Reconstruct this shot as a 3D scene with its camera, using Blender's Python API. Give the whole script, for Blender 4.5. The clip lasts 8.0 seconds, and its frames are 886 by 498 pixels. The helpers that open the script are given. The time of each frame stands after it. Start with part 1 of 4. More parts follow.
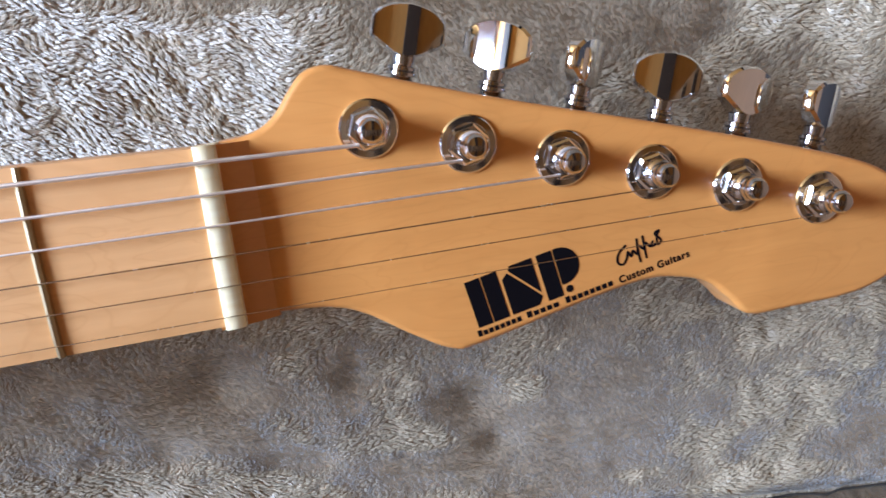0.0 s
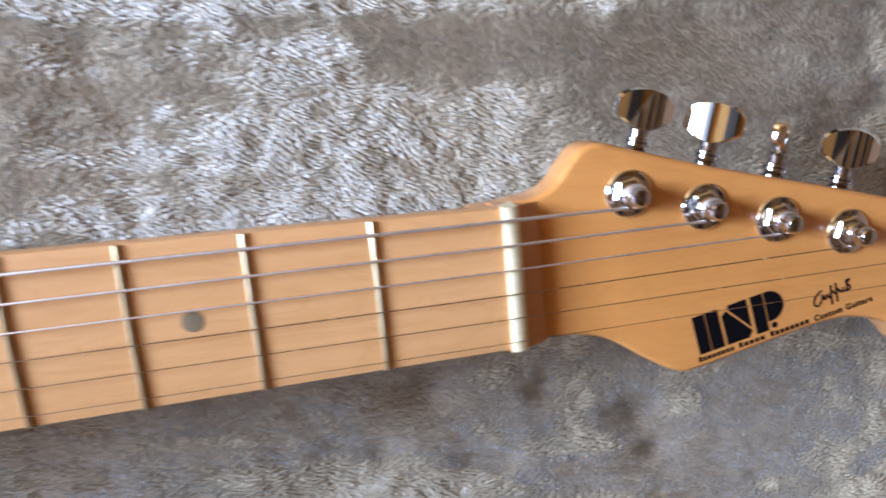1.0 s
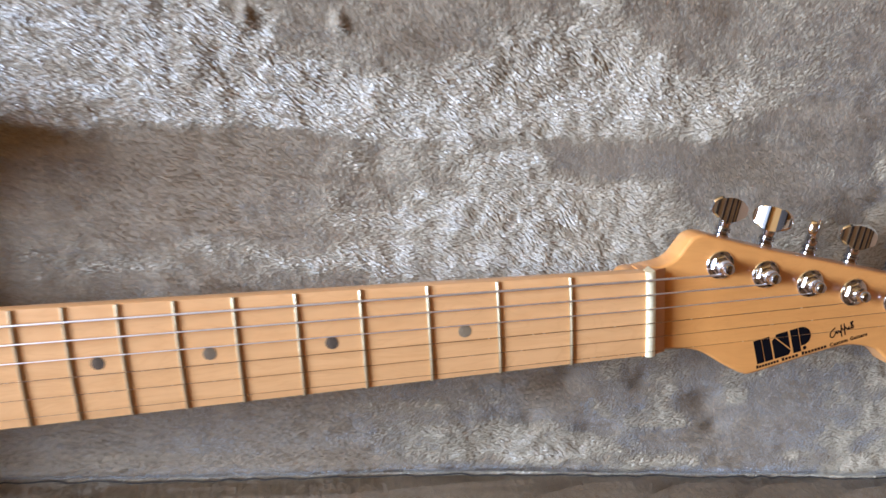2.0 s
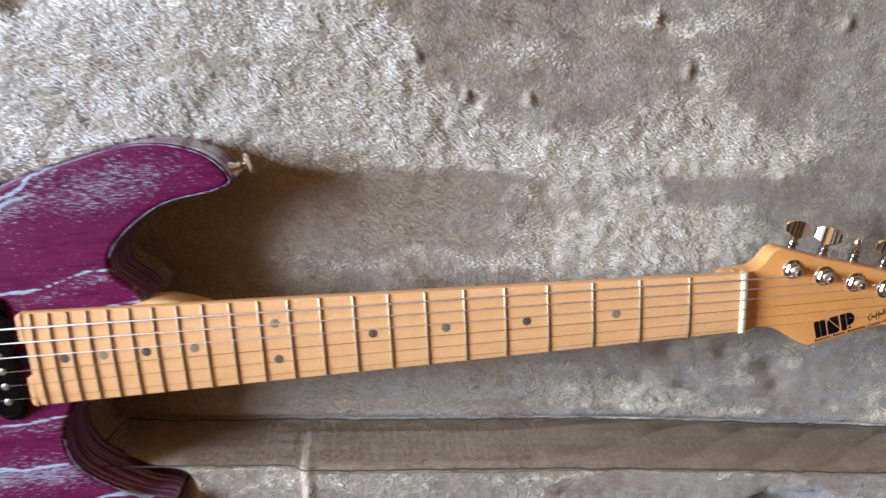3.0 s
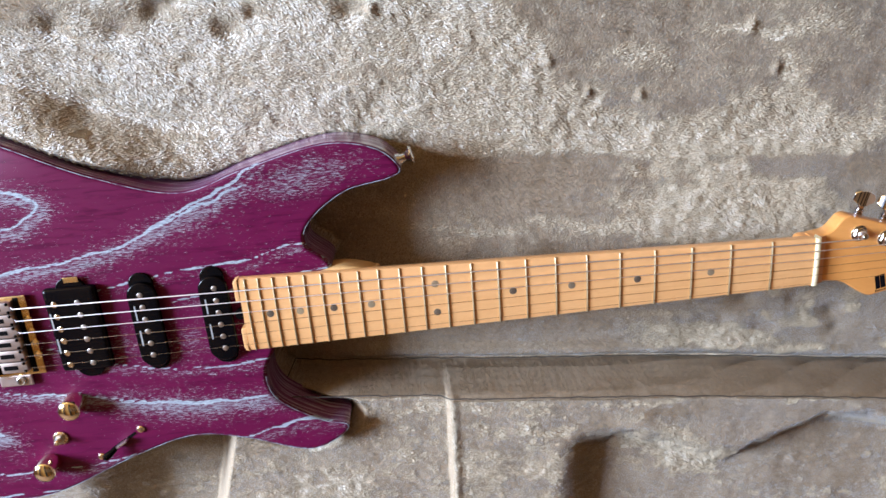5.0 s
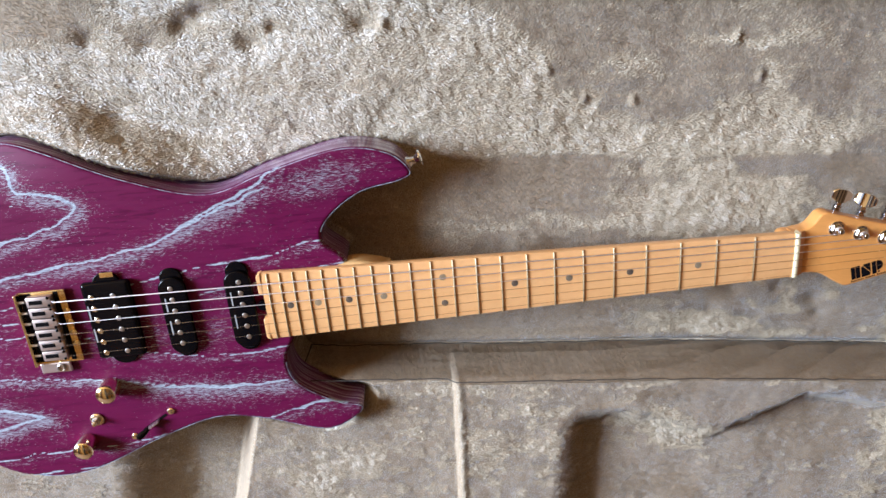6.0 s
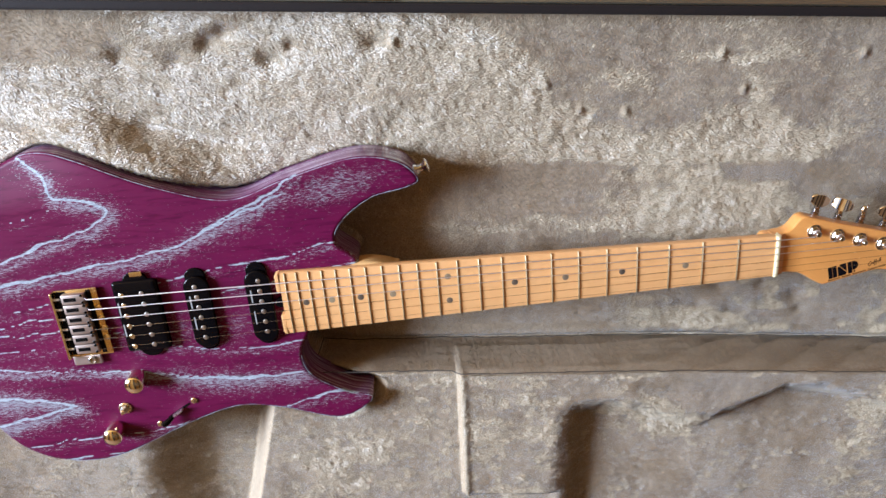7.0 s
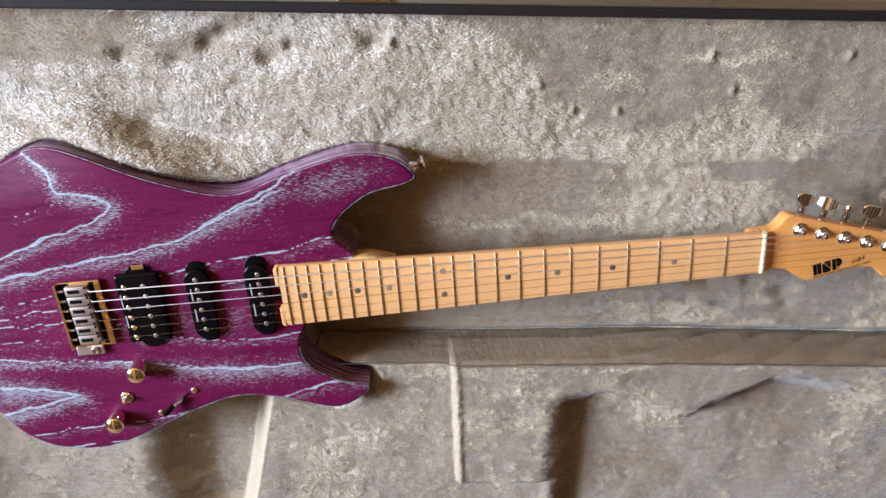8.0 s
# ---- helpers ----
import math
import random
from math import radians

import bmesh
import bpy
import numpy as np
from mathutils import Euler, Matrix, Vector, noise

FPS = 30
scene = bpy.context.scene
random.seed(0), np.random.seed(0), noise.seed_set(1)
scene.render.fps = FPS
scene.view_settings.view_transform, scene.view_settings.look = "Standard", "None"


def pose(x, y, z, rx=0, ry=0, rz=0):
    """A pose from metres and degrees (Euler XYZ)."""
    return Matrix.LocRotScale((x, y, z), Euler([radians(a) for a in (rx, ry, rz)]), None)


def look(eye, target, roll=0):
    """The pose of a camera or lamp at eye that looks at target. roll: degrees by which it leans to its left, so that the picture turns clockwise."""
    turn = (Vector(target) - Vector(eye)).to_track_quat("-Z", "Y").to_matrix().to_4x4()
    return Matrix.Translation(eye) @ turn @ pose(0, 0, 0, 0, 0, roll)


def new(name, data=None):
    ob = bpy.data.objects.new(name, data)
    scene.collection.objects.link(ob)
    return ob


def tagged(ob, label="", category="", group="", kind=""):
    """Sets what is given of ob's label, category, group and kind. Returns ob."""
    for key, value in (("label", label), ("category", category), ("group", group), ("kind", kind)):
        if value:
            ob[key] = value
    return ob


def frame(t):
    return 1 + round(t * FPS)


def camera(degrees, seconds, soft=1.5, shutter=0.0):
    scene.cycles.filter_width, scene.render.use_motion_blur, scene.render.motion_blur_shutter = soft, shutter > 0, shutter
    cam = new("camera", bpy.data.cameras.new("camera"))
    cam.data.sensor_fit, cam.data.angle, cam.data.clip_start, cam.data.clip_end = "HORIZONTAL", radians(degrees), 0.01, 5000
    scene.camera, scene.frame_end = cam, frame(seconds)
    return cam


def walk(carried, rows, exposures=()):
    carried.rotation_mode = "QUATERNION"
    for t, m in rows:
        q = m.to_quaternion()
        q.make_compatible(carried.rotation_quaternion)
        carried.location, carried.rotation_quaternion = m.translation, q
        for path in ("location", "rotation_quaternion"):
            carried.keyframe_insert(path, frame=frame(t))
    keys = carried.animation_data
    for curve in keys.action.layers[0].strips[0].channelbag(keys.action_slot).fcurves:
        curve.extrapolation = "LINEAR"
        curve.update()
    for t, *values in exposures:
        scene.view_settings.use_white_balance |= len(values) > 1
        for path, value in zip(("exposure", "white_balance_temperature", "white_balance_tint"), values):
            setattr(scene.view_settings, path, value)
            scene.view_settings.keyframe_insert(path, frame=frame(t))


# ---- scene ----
cam = camera(62.13, 8.0, shutter=0.4)
# the path is written with y as the way down: DOWN turns it upright
DOWN = pose(0, 0, 0, -90, 0, 0)
PATH = [
    (0, (0.6707, -0.26829, 0.09116), (0.98615, 1.66226, -0.32534), -1.458),
    (0.5, (0.65126, -0.27066, 0.09719), (0.9468, 1.66358, -0.31678), -0.874),
    (1, (0.60001, -0.29785, 0.1103), (0.86362, 1.64432, -0.28781), -0.189),
    (1.2, (0.57358, -0.31438, 0.11365), (0.85055, 1.63039, -0.26209), 0.169),
    (2.3, (0.48312, -0.4644, 0.17768), (0.69288, 1.47343, -0.27042), 2.462),
    (2.5, (0.45793, -0.49031, 0.18455), (0.66805, 1.44525, -0.2731), 2.466),
    (3, (0.3967, -0.5603, 0.21163), (0.57583, 1.37084, -0.27687), 2.222),
    (3.5, (0.36683, -0.60115, 0.23536), (0.54096, 1.32226, -0.28442), 2.043),
    (4, (0.34416, -0.62593, 0.24884), (0.49449, 1.28199, -0.33189), 1.642),
    (4.5, (0.31979, -0.64001, 0.25877), (0.45113, 1.25546, -0.36568), 1.192),
    (5, (0.30328, -0.65177, 0.27005), (0.41846, 1.22899, -0.40039), 0.874),
    (6.5, (0.29205, -0.71211, 0.3176), (0.40506, 1.14014, -0.42832), 0.666),
    (7, (0.28692, -0.73048, 0.32967), (0.40194, 1.11722, -0.42714), 0.766),
    (7.5, (0.28733, -0.74021, 0.33679), (0.40699, 1.10312, -0.42991), 0.964),
    (8, (0.28705, -0.74457, 0.34108), (0.41214, 1.09202, -0.44078), 1.250),
]
walk(cam, [(t, DOWN @ look(eye, target, roll)) for t, eye, target, roll in PATH], exposures=[(0, -0.22, 6750, 20), (1, -0.27, 6600, 20), (2.5, -0.20, 6850, 20), (4.5, -0.14, 7150, 20), (8, -0.18, 7450, 20)])

# ---- world and light: daylight through one window, in a warm room ----
world = bpy.data.worlds.new("world")
scene.world = world
world.use_nodes = True
sky = world.node_tree.nodes.new("ShaderNodeTexSky")
sky.sky_type, sky.sun_disc, sky.sun_elevation, sky.sun_rotation = "NISHITA", False, radians(18), radians(198)
world.node_tree.links.new(sky.outputs[0], world.node_tree.nodes["Background"].inputs[0])
world.node_tree.nodes["Background"].inputs[1].default_value = 0.12

WIN_Y0, WIN_Y1, WIN_Z0, WIN_Z1 = -0.12, 1.15, 0.95, 2.25
ROOM_X0, ROOM_X1, ROOM_Y0, ROOM_Y1, ROOM_Z0, ROOM_Z1 = -3.0, 2.4, -2.0, 1.9, -0.78, 2.30
lamp = bpy.data.lights.new("window_daylight", "AREA")
lamp.shape, lamp.size, lamp.size_y, lamp.energy, lamp.color = "RECTANGLE", WIN_Y1 - WIN_Y0, WIN_Z1 - WIN_Z0, 730, (0.490, 0.70, 1.0)
lamp_ob = new("window_daylight", lamp)
lamp_ob.matrix_world = look((ROOM_X0 - 0.03, (WIN_Y0 + WIN_Y1) / 2, (WIN_Z0 + WIN_Z1) / 2), (0.3, 0, 0.1))
# added sun aimed at the north wall, for warm bounce and gold reflections
bounce_sun = bpy.data.lights.new("bounce_sun", "SUN")
bounce_sun.energy, bounce_sun.angle, bounce_sun.color = 5.0, radians(0.5), (1.0, 0.90, 0.74)
bounce_sun_ob = new("bounce_sun", bounce_sun)
bounce_sun_ob.matrix_world = look((-4, -2, 2.4), (-2.2, 1.9, 0.7))

# ---- materials ----


def material(name, colour=(0.5, 0.5, 0.5), rough=0.5, metal=0.0, **more):
    m = bpy.data.materials.new(name)
    m.use_nodes = True
    b = m.node_tree.nodes["Principled BSDF"]
    b.inputs["Base Color"].default_value = (*colour, 1)
    b.inputs["Roughness"].default_value = rough
    b.inputs["Metallic"].default_value = metal
    for key, value in more.items():
        b.inputs[key.replace("_", " ")].default_value = value
    return m


class Net:
    """Short hand for a material's nodes."""

    def __init__(self, m):
        self.tree, self.bsdf = m.node_tree, m.node_tree.nodes["Principled BSDF"]

    def node(self, kind, **sets):
        n = self.tree.nodes.new(kind)
        for key, value in sets.items():
            n.inputs[key.replace("_", " ")].default_value = value
        return n

    def join(self, a, b):
        self.tree.links.new(a, b)

    def coords(self, scale=(1, 1, 1), turn=(0, 0, 0)):
        c, p = self.node("ShaderNodeTexCoord"), self.node("ShaderNodeMapping")
        p.inputs["Scale"].default_value, p.inputs["Rotation"].default_value = scale, turn
        self.join(c.outputs["Object"], p.inputs["Vector"])
        return p.outputs[0]

    def noise(self, where, scale, detail=4.0, rough=0.55, distort=0.0):
        n = self.node("ShaderNodeTexNoise", Scale=scale, Detail=detail, Roughness=rough, Distortion=distort)
        self.join(where, n.inputs["Vector"])
        return n.outputs[0]

    def ramp(self, value, stops):
        r = self.node("ShaderNodeValToRGB")
        e = r.color_ramp.elements
        while len(e) < len(stops):
            e.new(0.5)
        for k, (p, c) in zip(e, stops):
            k.position, k.color = p, (*c, 1) if len(c) == 3 else c
        self.join(value, r.inputs[0])
        return r.outputs[0]

    def math(self, op, a, b=None, clamp=False):
        n = self.tree.nodes.new("ShaderNodeMath")
        n.operation, n.use_clamp = op, clamp
        for k, v in enumerate((a, b)):
            if v is None:
                continue
            if isinstance(v, (int, float)):
                n.inputs[k].default_value = v
            else:
                self.join(v, n.inputs[k])
        return n.outputs[0]

    def mix(self, f, a, b, blend="MIX"):
        n = self.tree.nodes.new("ShaderNodeMix")
        n.data_type, n.blend_type = "RGBA", blend
        for k, v in ((0, f), (6, a), (7, b)):
            if isinstance(v, (int, float)):
                n.inputs[k].default_value = v
            elif isinstance(v, tuple):
                n.inputs[k].default_value = (*v, 1)
            else:
                self.join(v, n.inputs[k])
        return n.outputs[2]

    def attribute(self, name):
        n = self.tree.nodes.new("ShaderNodeAttribute")
        n.attribute_name = name
        return n.outputs["Fac"]

    def colour(self, v):
        self.join(v, self.bsdf.inputs["Base Color"])

    def rough(self, v):
        self.join(v, self.bsdf.inputs["Roughness"])

    def bump(self, v, strength, distance):
        n = self.node("ShaderNodeBump", Strength=strength, Distance=distance)
        self.join(v, n.inputs["Height"])
        self.join(n.outputs[0], self.bsdf.inputs["Normal"])


def grey(v):
    return (v, v, v)


def maple(name, base, dark, rough, coat):
    m = material(name, base, rough, Coat_Weight=coat, Coat_Roughness=0.08)
    n = Net(m)
    grain = n.noise(n.coords((6, 90, 60)), 3.0, 5, 0.6, 0.6)
    broad = n.noise(n.coords((5, 16, 16)), 2.2, 3, 0.5, 1.5)
    flame = n.noise(n.coords((60, 8, 8)), 1.6, 2, 0.5, 0.4)
    flecks = n.noise(n.coords((60, 900, 300)), 1.0, 2)
    c = n.mix(n.math("MULTIPLY", n.ramp(grain, [(0.35, grey(0)), (0.7, grey(1))]), 0.6), base, dark)
    c = n.mix(n.math("MULTIPLY", n.ramp(broad, [(0.435, grey(0)), (0.447, grey(1)), (0.462, grey(0)), (0.515, grey(0)), (0.528, grey(1)), (0.545, grey(0)), (0.60, grey(0)), (0.61, grey(1)), (0.62, grey(0))]), 0.5), c, dark)
    c = n.mix(n.math("MULTIPLY", n.ramp(flame, [(0.4, grey(0)), (0.75, grey(1))]), 0.22), c, tuple(1.12 * v for v in base))
    c = n.mix(n.math("MULTIPLY", n.ramp(flecks, [(0.6, grey(0)), (0.75, grey(1))]), 0.09), c, tuple(0.6 * v for v in dark))
    n.colour(c)
    n.bump(flecks, 0.03, 0.0003)
    return m


M_BOARD = maple("fretboard_maple", (0.73, 0.375, 0.155), (0.63, 0.300, 0.108), 0.42, 0.3)
M_HEAD = maple("headstock_maple", (0.68, 0.285, 0.078), (0.60, 0.235, 0.060), 0.33, 0.4)
M_HEEL = maple("neck_maple", (0.62, 0.36, 0.15), (0.5, 0.26, 0.09), 0.4, 0.3)


def metal_like(name, colour, rough, wear=0.08):
    m = material(name, colour, rough, 1.0)
    n = Net(m)
    n.rough(n.ramp(n.noise(n.coords((300, 300, 300)), 1.0, 3), [(0.3, grey(rough)), (0.8, grey(rough + wear))]))
    return m


M_CHROME = metal_like("chrome", (0.88, 0.88, 0.88), 0.06)
# same chrome, coloured lighter and darker to lift or dim its reflections
M_BUTTON = metal_like("brightened_chrome", (0.97, 0.96, 0.94), 0.03, 0.04)
M_POST = metal_like("dimmed_chrome", (0.60, 0.59, 0.60), 0.07)
M_SATIN = metal_like("satin_steel", (0.62, 0.58, 0.54), 0.26)
M_SADDLE = metal_like("nickel_saddle", (0.58, 0.48, 0.43), 0.38)
M_GOLD = metal_like("gold_plate", (0.92, 0.68, 0.33), 0.24, 0.03)
M_BRASS = metal_like("pale_brass", (0.66, 0.62, 0.47), 0.35)
M_FRET = metal_like("nickel_silver_fret", (0.54, 0.44, 0.27), 0.36)
M_WOUND = metal_like("wound_string", (0.96, 0.92, 0.89), 0.42)
M_PLAIN = metal_like("plain_string", (0.62, 0.56, 0.48), 0.22)
M_BLACK = material("black_plastic", (0.003, 0.0025, 0.003), 0.16, Specular_IOR_Level=0.13)
# near-black painted for the shade inside slots, which are flat pieces
M_SLOT_SHADE = material("slot_shade_black", (0.008, 0.007, 0.007), 0.9, Specular_IOR_Level=0.0)
M_PALE = metal_like("pale_gold_plate", (0.80, 0.66, 0.47), 0.22)
# the knobs' warm reflection is put into their metal colour
M_KNOB = metal_like("gold_tinted_chrome", (0.90, 0.80, 0.60), 0.10, 0.03)
M_INK = material("black_ink", (0.006, 0.005, 0.006), 0.6, Specular_IOR_Level=0.0)
M_PRINT = material("grey_print", (0.30, 0.30, 0.29), 0.6)
M_POLE = metal_like("pole_piece", (0.62, 0.57, 0.52), 0.30)
M_BONE = material("bone_nut", (0.86, 0.76, 0.52), 0.4, Coat_Weight=0.2)
n = Net(M_BONE)
n.colour(n.ramp(n.noise(n.coords((60, 400, 60)), 1.0, 3), [(0.3, (0.88, 0.73, 0.42)), (0.7, (0.95, 0.86, 0.60))]))

M_SHELL = material("shell_inlay", (0.2, 0.17, 0.14), 0.2, Coat_Weight=0.5)
n = Net(M_SHELL)
info = n.tree.nodes.new("ShaderNodeObjectInfo")
wave = n.noise(n.coords((500, 140, 200)), 1.0, 3, 0.6, 1.0)
n.colour(n.mix(0.6, n.ramp(wave, [(0.38, (0.02, 0.015, 0.012)), (0.52, (0.12, 0.09, 0.065)), (0.72, (0.34, 0.27, 0.19))]),
               n.ramp(info.outputs["Random"], [(0.0, (0.05, 0.035, 0.03)), (0.6, (0.20, 0.14, 0.09)), (1.0, (0.5, 0.36, 0.2))])))

# open-pored ash: magenta-purple stain with pale blue-white filler in the grain
M_ASH = material("purple_ash_top", (0.2, 0.02, 0.1), 0.45, Coat_Weight=0.05, Coat_Roughness=0.2, Specular_IOR_Level=0.18)
n = Net(M_ASH)
fine = n.noise(n.coords((250, 2500, 60), (0, 0, radians(3))), 1.0, 2, 0.6, 0.3)
mid = n.noise(n.coords((36, 330, 30), (0, 0, radians(4))), 1.0, 4, 0.7, 0.35)
broad = n.noise(n.coords((5, 14, 5)), 1.0, 3)
vein, zone = n.attribute("vein"), n.attribute("zone")
ragged = n.math("ADD", vein, n.math("ADD", n.math("MULTIPLY", n.math("SUBTRACT", mid, 0.5), 0.7), n.math("MULTIPLY", n.math("SUBTRACT", fine, 0.5), 0.9)))
lines = n.ramp(ragged, [(0.47, grey(0)), (0.56, grey(1))])
loose = n.math("ADD", n.math("MULTIPLY", zone, 0.215), n.math("ADD", n.math("MULTIPLY", fine, 0.75), n.math("MULTIPLY", broad, 0.25)))
streaks = n.ramp(loose, [(0.685, grey(0)), (0.725, grey(1))])
filler = n.math("MAXIMUM", n.math("MULTIPLY", lines, 0.92), n.math("MULTIPLY", streaks, 0.55), True)
stain = n.mix(broad, (0.084, 0.0026, 0.027), (0.136, 0.0042, 0.043))
stain = n.mix(n.math("MULTIPLY", n.ramp(mid, [(0.35, grey(1)), (0.5, grey(0))]), 0.45), stain, (0.030, 0.0008, 0.012))
n.colour(n.mix(filler, stain, n.ramp(fine, [(0.32, (0.16, 0.16, 0.20)), (0.5, (0.28, 0.35, 0.38)), (0.68, (0.45, 0.53, 0.55))])))
n.rough(n.ramp(mid, [(0.3, grey(0.36)), (0.7, grey(0.52))]))
n.bump(n.math("SUBTRACT", mid, n.math("MULTIPLY", filler, 0.4)), 0.12, 0.0004)

M_FILLER = material("pale_filler", (0.30, 0.34, 0.40), 0.5)
n = Net(M_FILLER)
n.colour(n.ramp(n.noise(n.coords(), 160.0, 3), [(0.35, (0.10, 0.03, 0.08)), (0.55, (0.32, 0.36, 0.42))]))
M_ASHSIDE = material("purple_ash_side", (0.12, 0.03, 0.08), 0.35, Coat_Weight=0.6)
n = Net(M_ASHSIDE)
band = n.noise(n.coords((5, 5, 330)), 1.0, 3, 0.6, 0.5)
n.colour(n.ramp(band, [(0.40, (0.13, 0.012, 0.085)), (0.50, (0.19, 0.04, 0.14)), (0.54, (0.52, 0.48, 0.55)), (0.58, (0.18, 0.04, 0.14)), (0.66, (0.12, 0.012, 0.075))]))

# plush lining
FUR = (0.545, 0.440, 0.295)
M_BACKING = material("plush_backing", (0.23, 0.20, 0.165), 0.95)
n = Net(M_BACKING)
n.colour(n.ramp(n.noise(n.coords((1, 1, 1)), 260.0, 4), [(0.3, (0.27, 0.20, 0.135)), (0.7, (0.40, 0.30, 0.20))]))
# the blue sheen tint stands in for blue daylight on the brushed pile
M_FUR = material("plush_pile", FUR, 0.48, Sheen_Weight=0.7, Sheen_Roughness=0.4, Sheen_Tint=(0.70, 0.85, 1.0, 1.0), Specular_IOR_Level=1.0, Coat_Weight=0.3, Coat_Roughness=0.5)
n = Net(M_FUR)
tone = n.noise(n.coords((1, 1, 1)), 420.0, 3, 0.7)
patch = n.noise(n.coords((1, 1, 1)), 22.0, 4)
c = n.ramp(tone, [(0.25, tuple(0.72 * v for v in FUR)), (0.5, FUR), (0.78, tuple(1.18 * v for v in FUR))])
c = n.mix(n.math("MULTIPLY", patch, 0.35), c, (0.42, 0.32, 0.22))
n.colour(n.mix(n.attribute("lock"), n.mix(1.0, c, grey(0.78), "MULTIPLY"), n.mix(1.0, c, grey(1.10), "MULTIPLY")))
M_SEAM_CREASE = material("seam_crease_dark", (0.045, 0.036, 0.028), 0.95)

M_TOLEX = material("black_tolex", (0.016, 0.012, 0.011), 0.6, Specular_IOR_Level=0.15)
n = Net(M_TOLEX)
n.bump(n.noise(n.coords((1, 1, 1)), 900.0, 3), 0.5, 0.0006)
M_TABLE = material("brown_table_wood", (0.16, 0.09, 0.045), 0.35)
n = Net(M_TABLE)
n.colour(n.ramp(n.noise(n.coords((2, 30, 30)), 2.0, 5, 0.6, 0.6), [(0.3, (0.10, 0.055, 0.028)), (0.7, (0.22, 0.125, 0.06))]))
# colours of the unseen room, chosen for fill light and mirrored tones
M_WALL = material("brown_room_wall", (0.20, 0.10, 0.045), 0.7)
M_OCHRE = material("ochre_bounce_wall", (0.54, 0.28, 0.08), 0.85)
M_CEIL = material("ceiling_paint", (0.50, 0.27, 0.08), 0.9)
# beams and panel are added overhead only to be mirrored in the chrome
M_REFLECT_BARS = material("dark_reflection_bars", (0.03, 0.02, 0.015), 0.7)
M_REFLECT_PANEL = material("tan_reflection_panel", (0.48, 0.36, 0.23), 0.8)
M_FLOOR = material("floor_boards", (0.16, 0.09, 0.045), 0.5)
for m, s in ((M_WALL, 14.0), (M_OCHRE, 14.0), (M_CEIL, 20.0), (M_FLOOR, 9.0)):
    n = Net(m)
    v = m.node_tree.nodes["Principled BSDF"].inputs["Base Color"].default_value[:3]
    n.colour(n.ramp(n.noise(n.coords(), s, 5), [(0.3, tuple(0.88 * c for c in v)), (0.7, tuple(1.05 * c for c in v))]))

# ---- builders ----


def part(name, bm, mat, parent, label="", smooth=False):
    me = bpy.data.meshes.new(name)
    bm.to_mesh(me)
    bm.free()
    if smooth:
        me.shade_smooth()
        me.set_sharp_from_angle(angle=radians(38))
    me.materials.append(mat)
    ob = new(name, me)
    ob.parent = parent
    if label:
        tagged(ob, label)
    return ob


def shared(name, ob, parent, m):
    """Another piece on the mesh of ob."""
    o = new(name, ob.data)
    o.parent, o.matrix_basis = parent, m
    return o


def thing(name, label, category, m=None, group="", kind=""):
    ob = new(name)
    if m is not None:
        ob.matrix_world = m
    return tagged(ob, label, category, group, kind)


def box(x0, x1, y0, y1, z0, z1, bevel=0.0, bm=None, segments=2):
    bm = bm or bmesh.new()
    made = bmesh.ops.create_cube(bm, size=1)["verts"]
    for v in made:
        v.co = ((x0 + x1) / 2 + v.co.x * (x1 - x0), (y0 + y1) / 2 + v.co.y * (y1 - y0), (z0 + z1) / 2 + v.co.z * (z1 - z0))
    if bevel:
        edges = list({e for v in made for e in v.link_edges})
        bmesh.ops.bevel(bm, geom=edges, offset=bevel, segments=segments, affect="EDGES", profile=0.6)
    return bm


def lathe(profile, at=(0, 0, 0), segs=28, bm=None, turn=None):
    """A turned shape: profile of (radius, height), upwards."""
    bm = bm or bmesh.new()
    rings = []
    m = Matrix.Translation(at) @ (turn or Matrix.Identity(4))
    for r, z in profile:
        rings.append([bm.verts.new(m @ Vector((r * math.cos(2 * math.pi * k / segs), r * math.sin(2 * math.pi * k / segs), z))) for k in range(segs)])
    for a, b in zip(rings, rings[1:]):
        for k in range(segs):
            bm.faces.new((a[k], a[(k + 1) % segs], b[(k + 1) % segs], b[k]))
    bm.faces.new(rings[-1])
    bm.faces.new(rings[0][::-1])
    return bm


def closed_curve(points, per=10):
    """A smooth closed line through control points (Catmull-Rom), in metres."""
    p = np.array(points, float) / 1000
    out = []
    for k in range(len(p)):
        a, b, c, d = (p[(k + j) % len(p)] for j in (-1, 0, 1, 2))
        t = np.arange(per)[:, None] / per
        out.append(0.5 * (2 * b + (c - a) * t + (2 * a - 5 * b + 4 * c - d) * t**2 + (3 * b - a - 3 * c + d) * t**3))
    return np.concatenate(out)


def open_curve(points, per=12):
    p = np.array(points, float) / 1000
    p = np.concatenate([[2 * p[0] - p[1]], p, [2 * p[-1] - p[-2]]])
    out = []
    for k in range(1, len(p) - 2):
        a, b, c, d = p[k - 1 : k + 3]
        t = np.arange(per)[:, None] / per
        out.append(0.5 * (2 * b + (c - a) * t + (2 * a - 5 * b + 4 * c - d) * t**2 + (3 * b - a - 3 * c + d) * t**3))
    return np.concatenate(out + [p[-2:-1]])


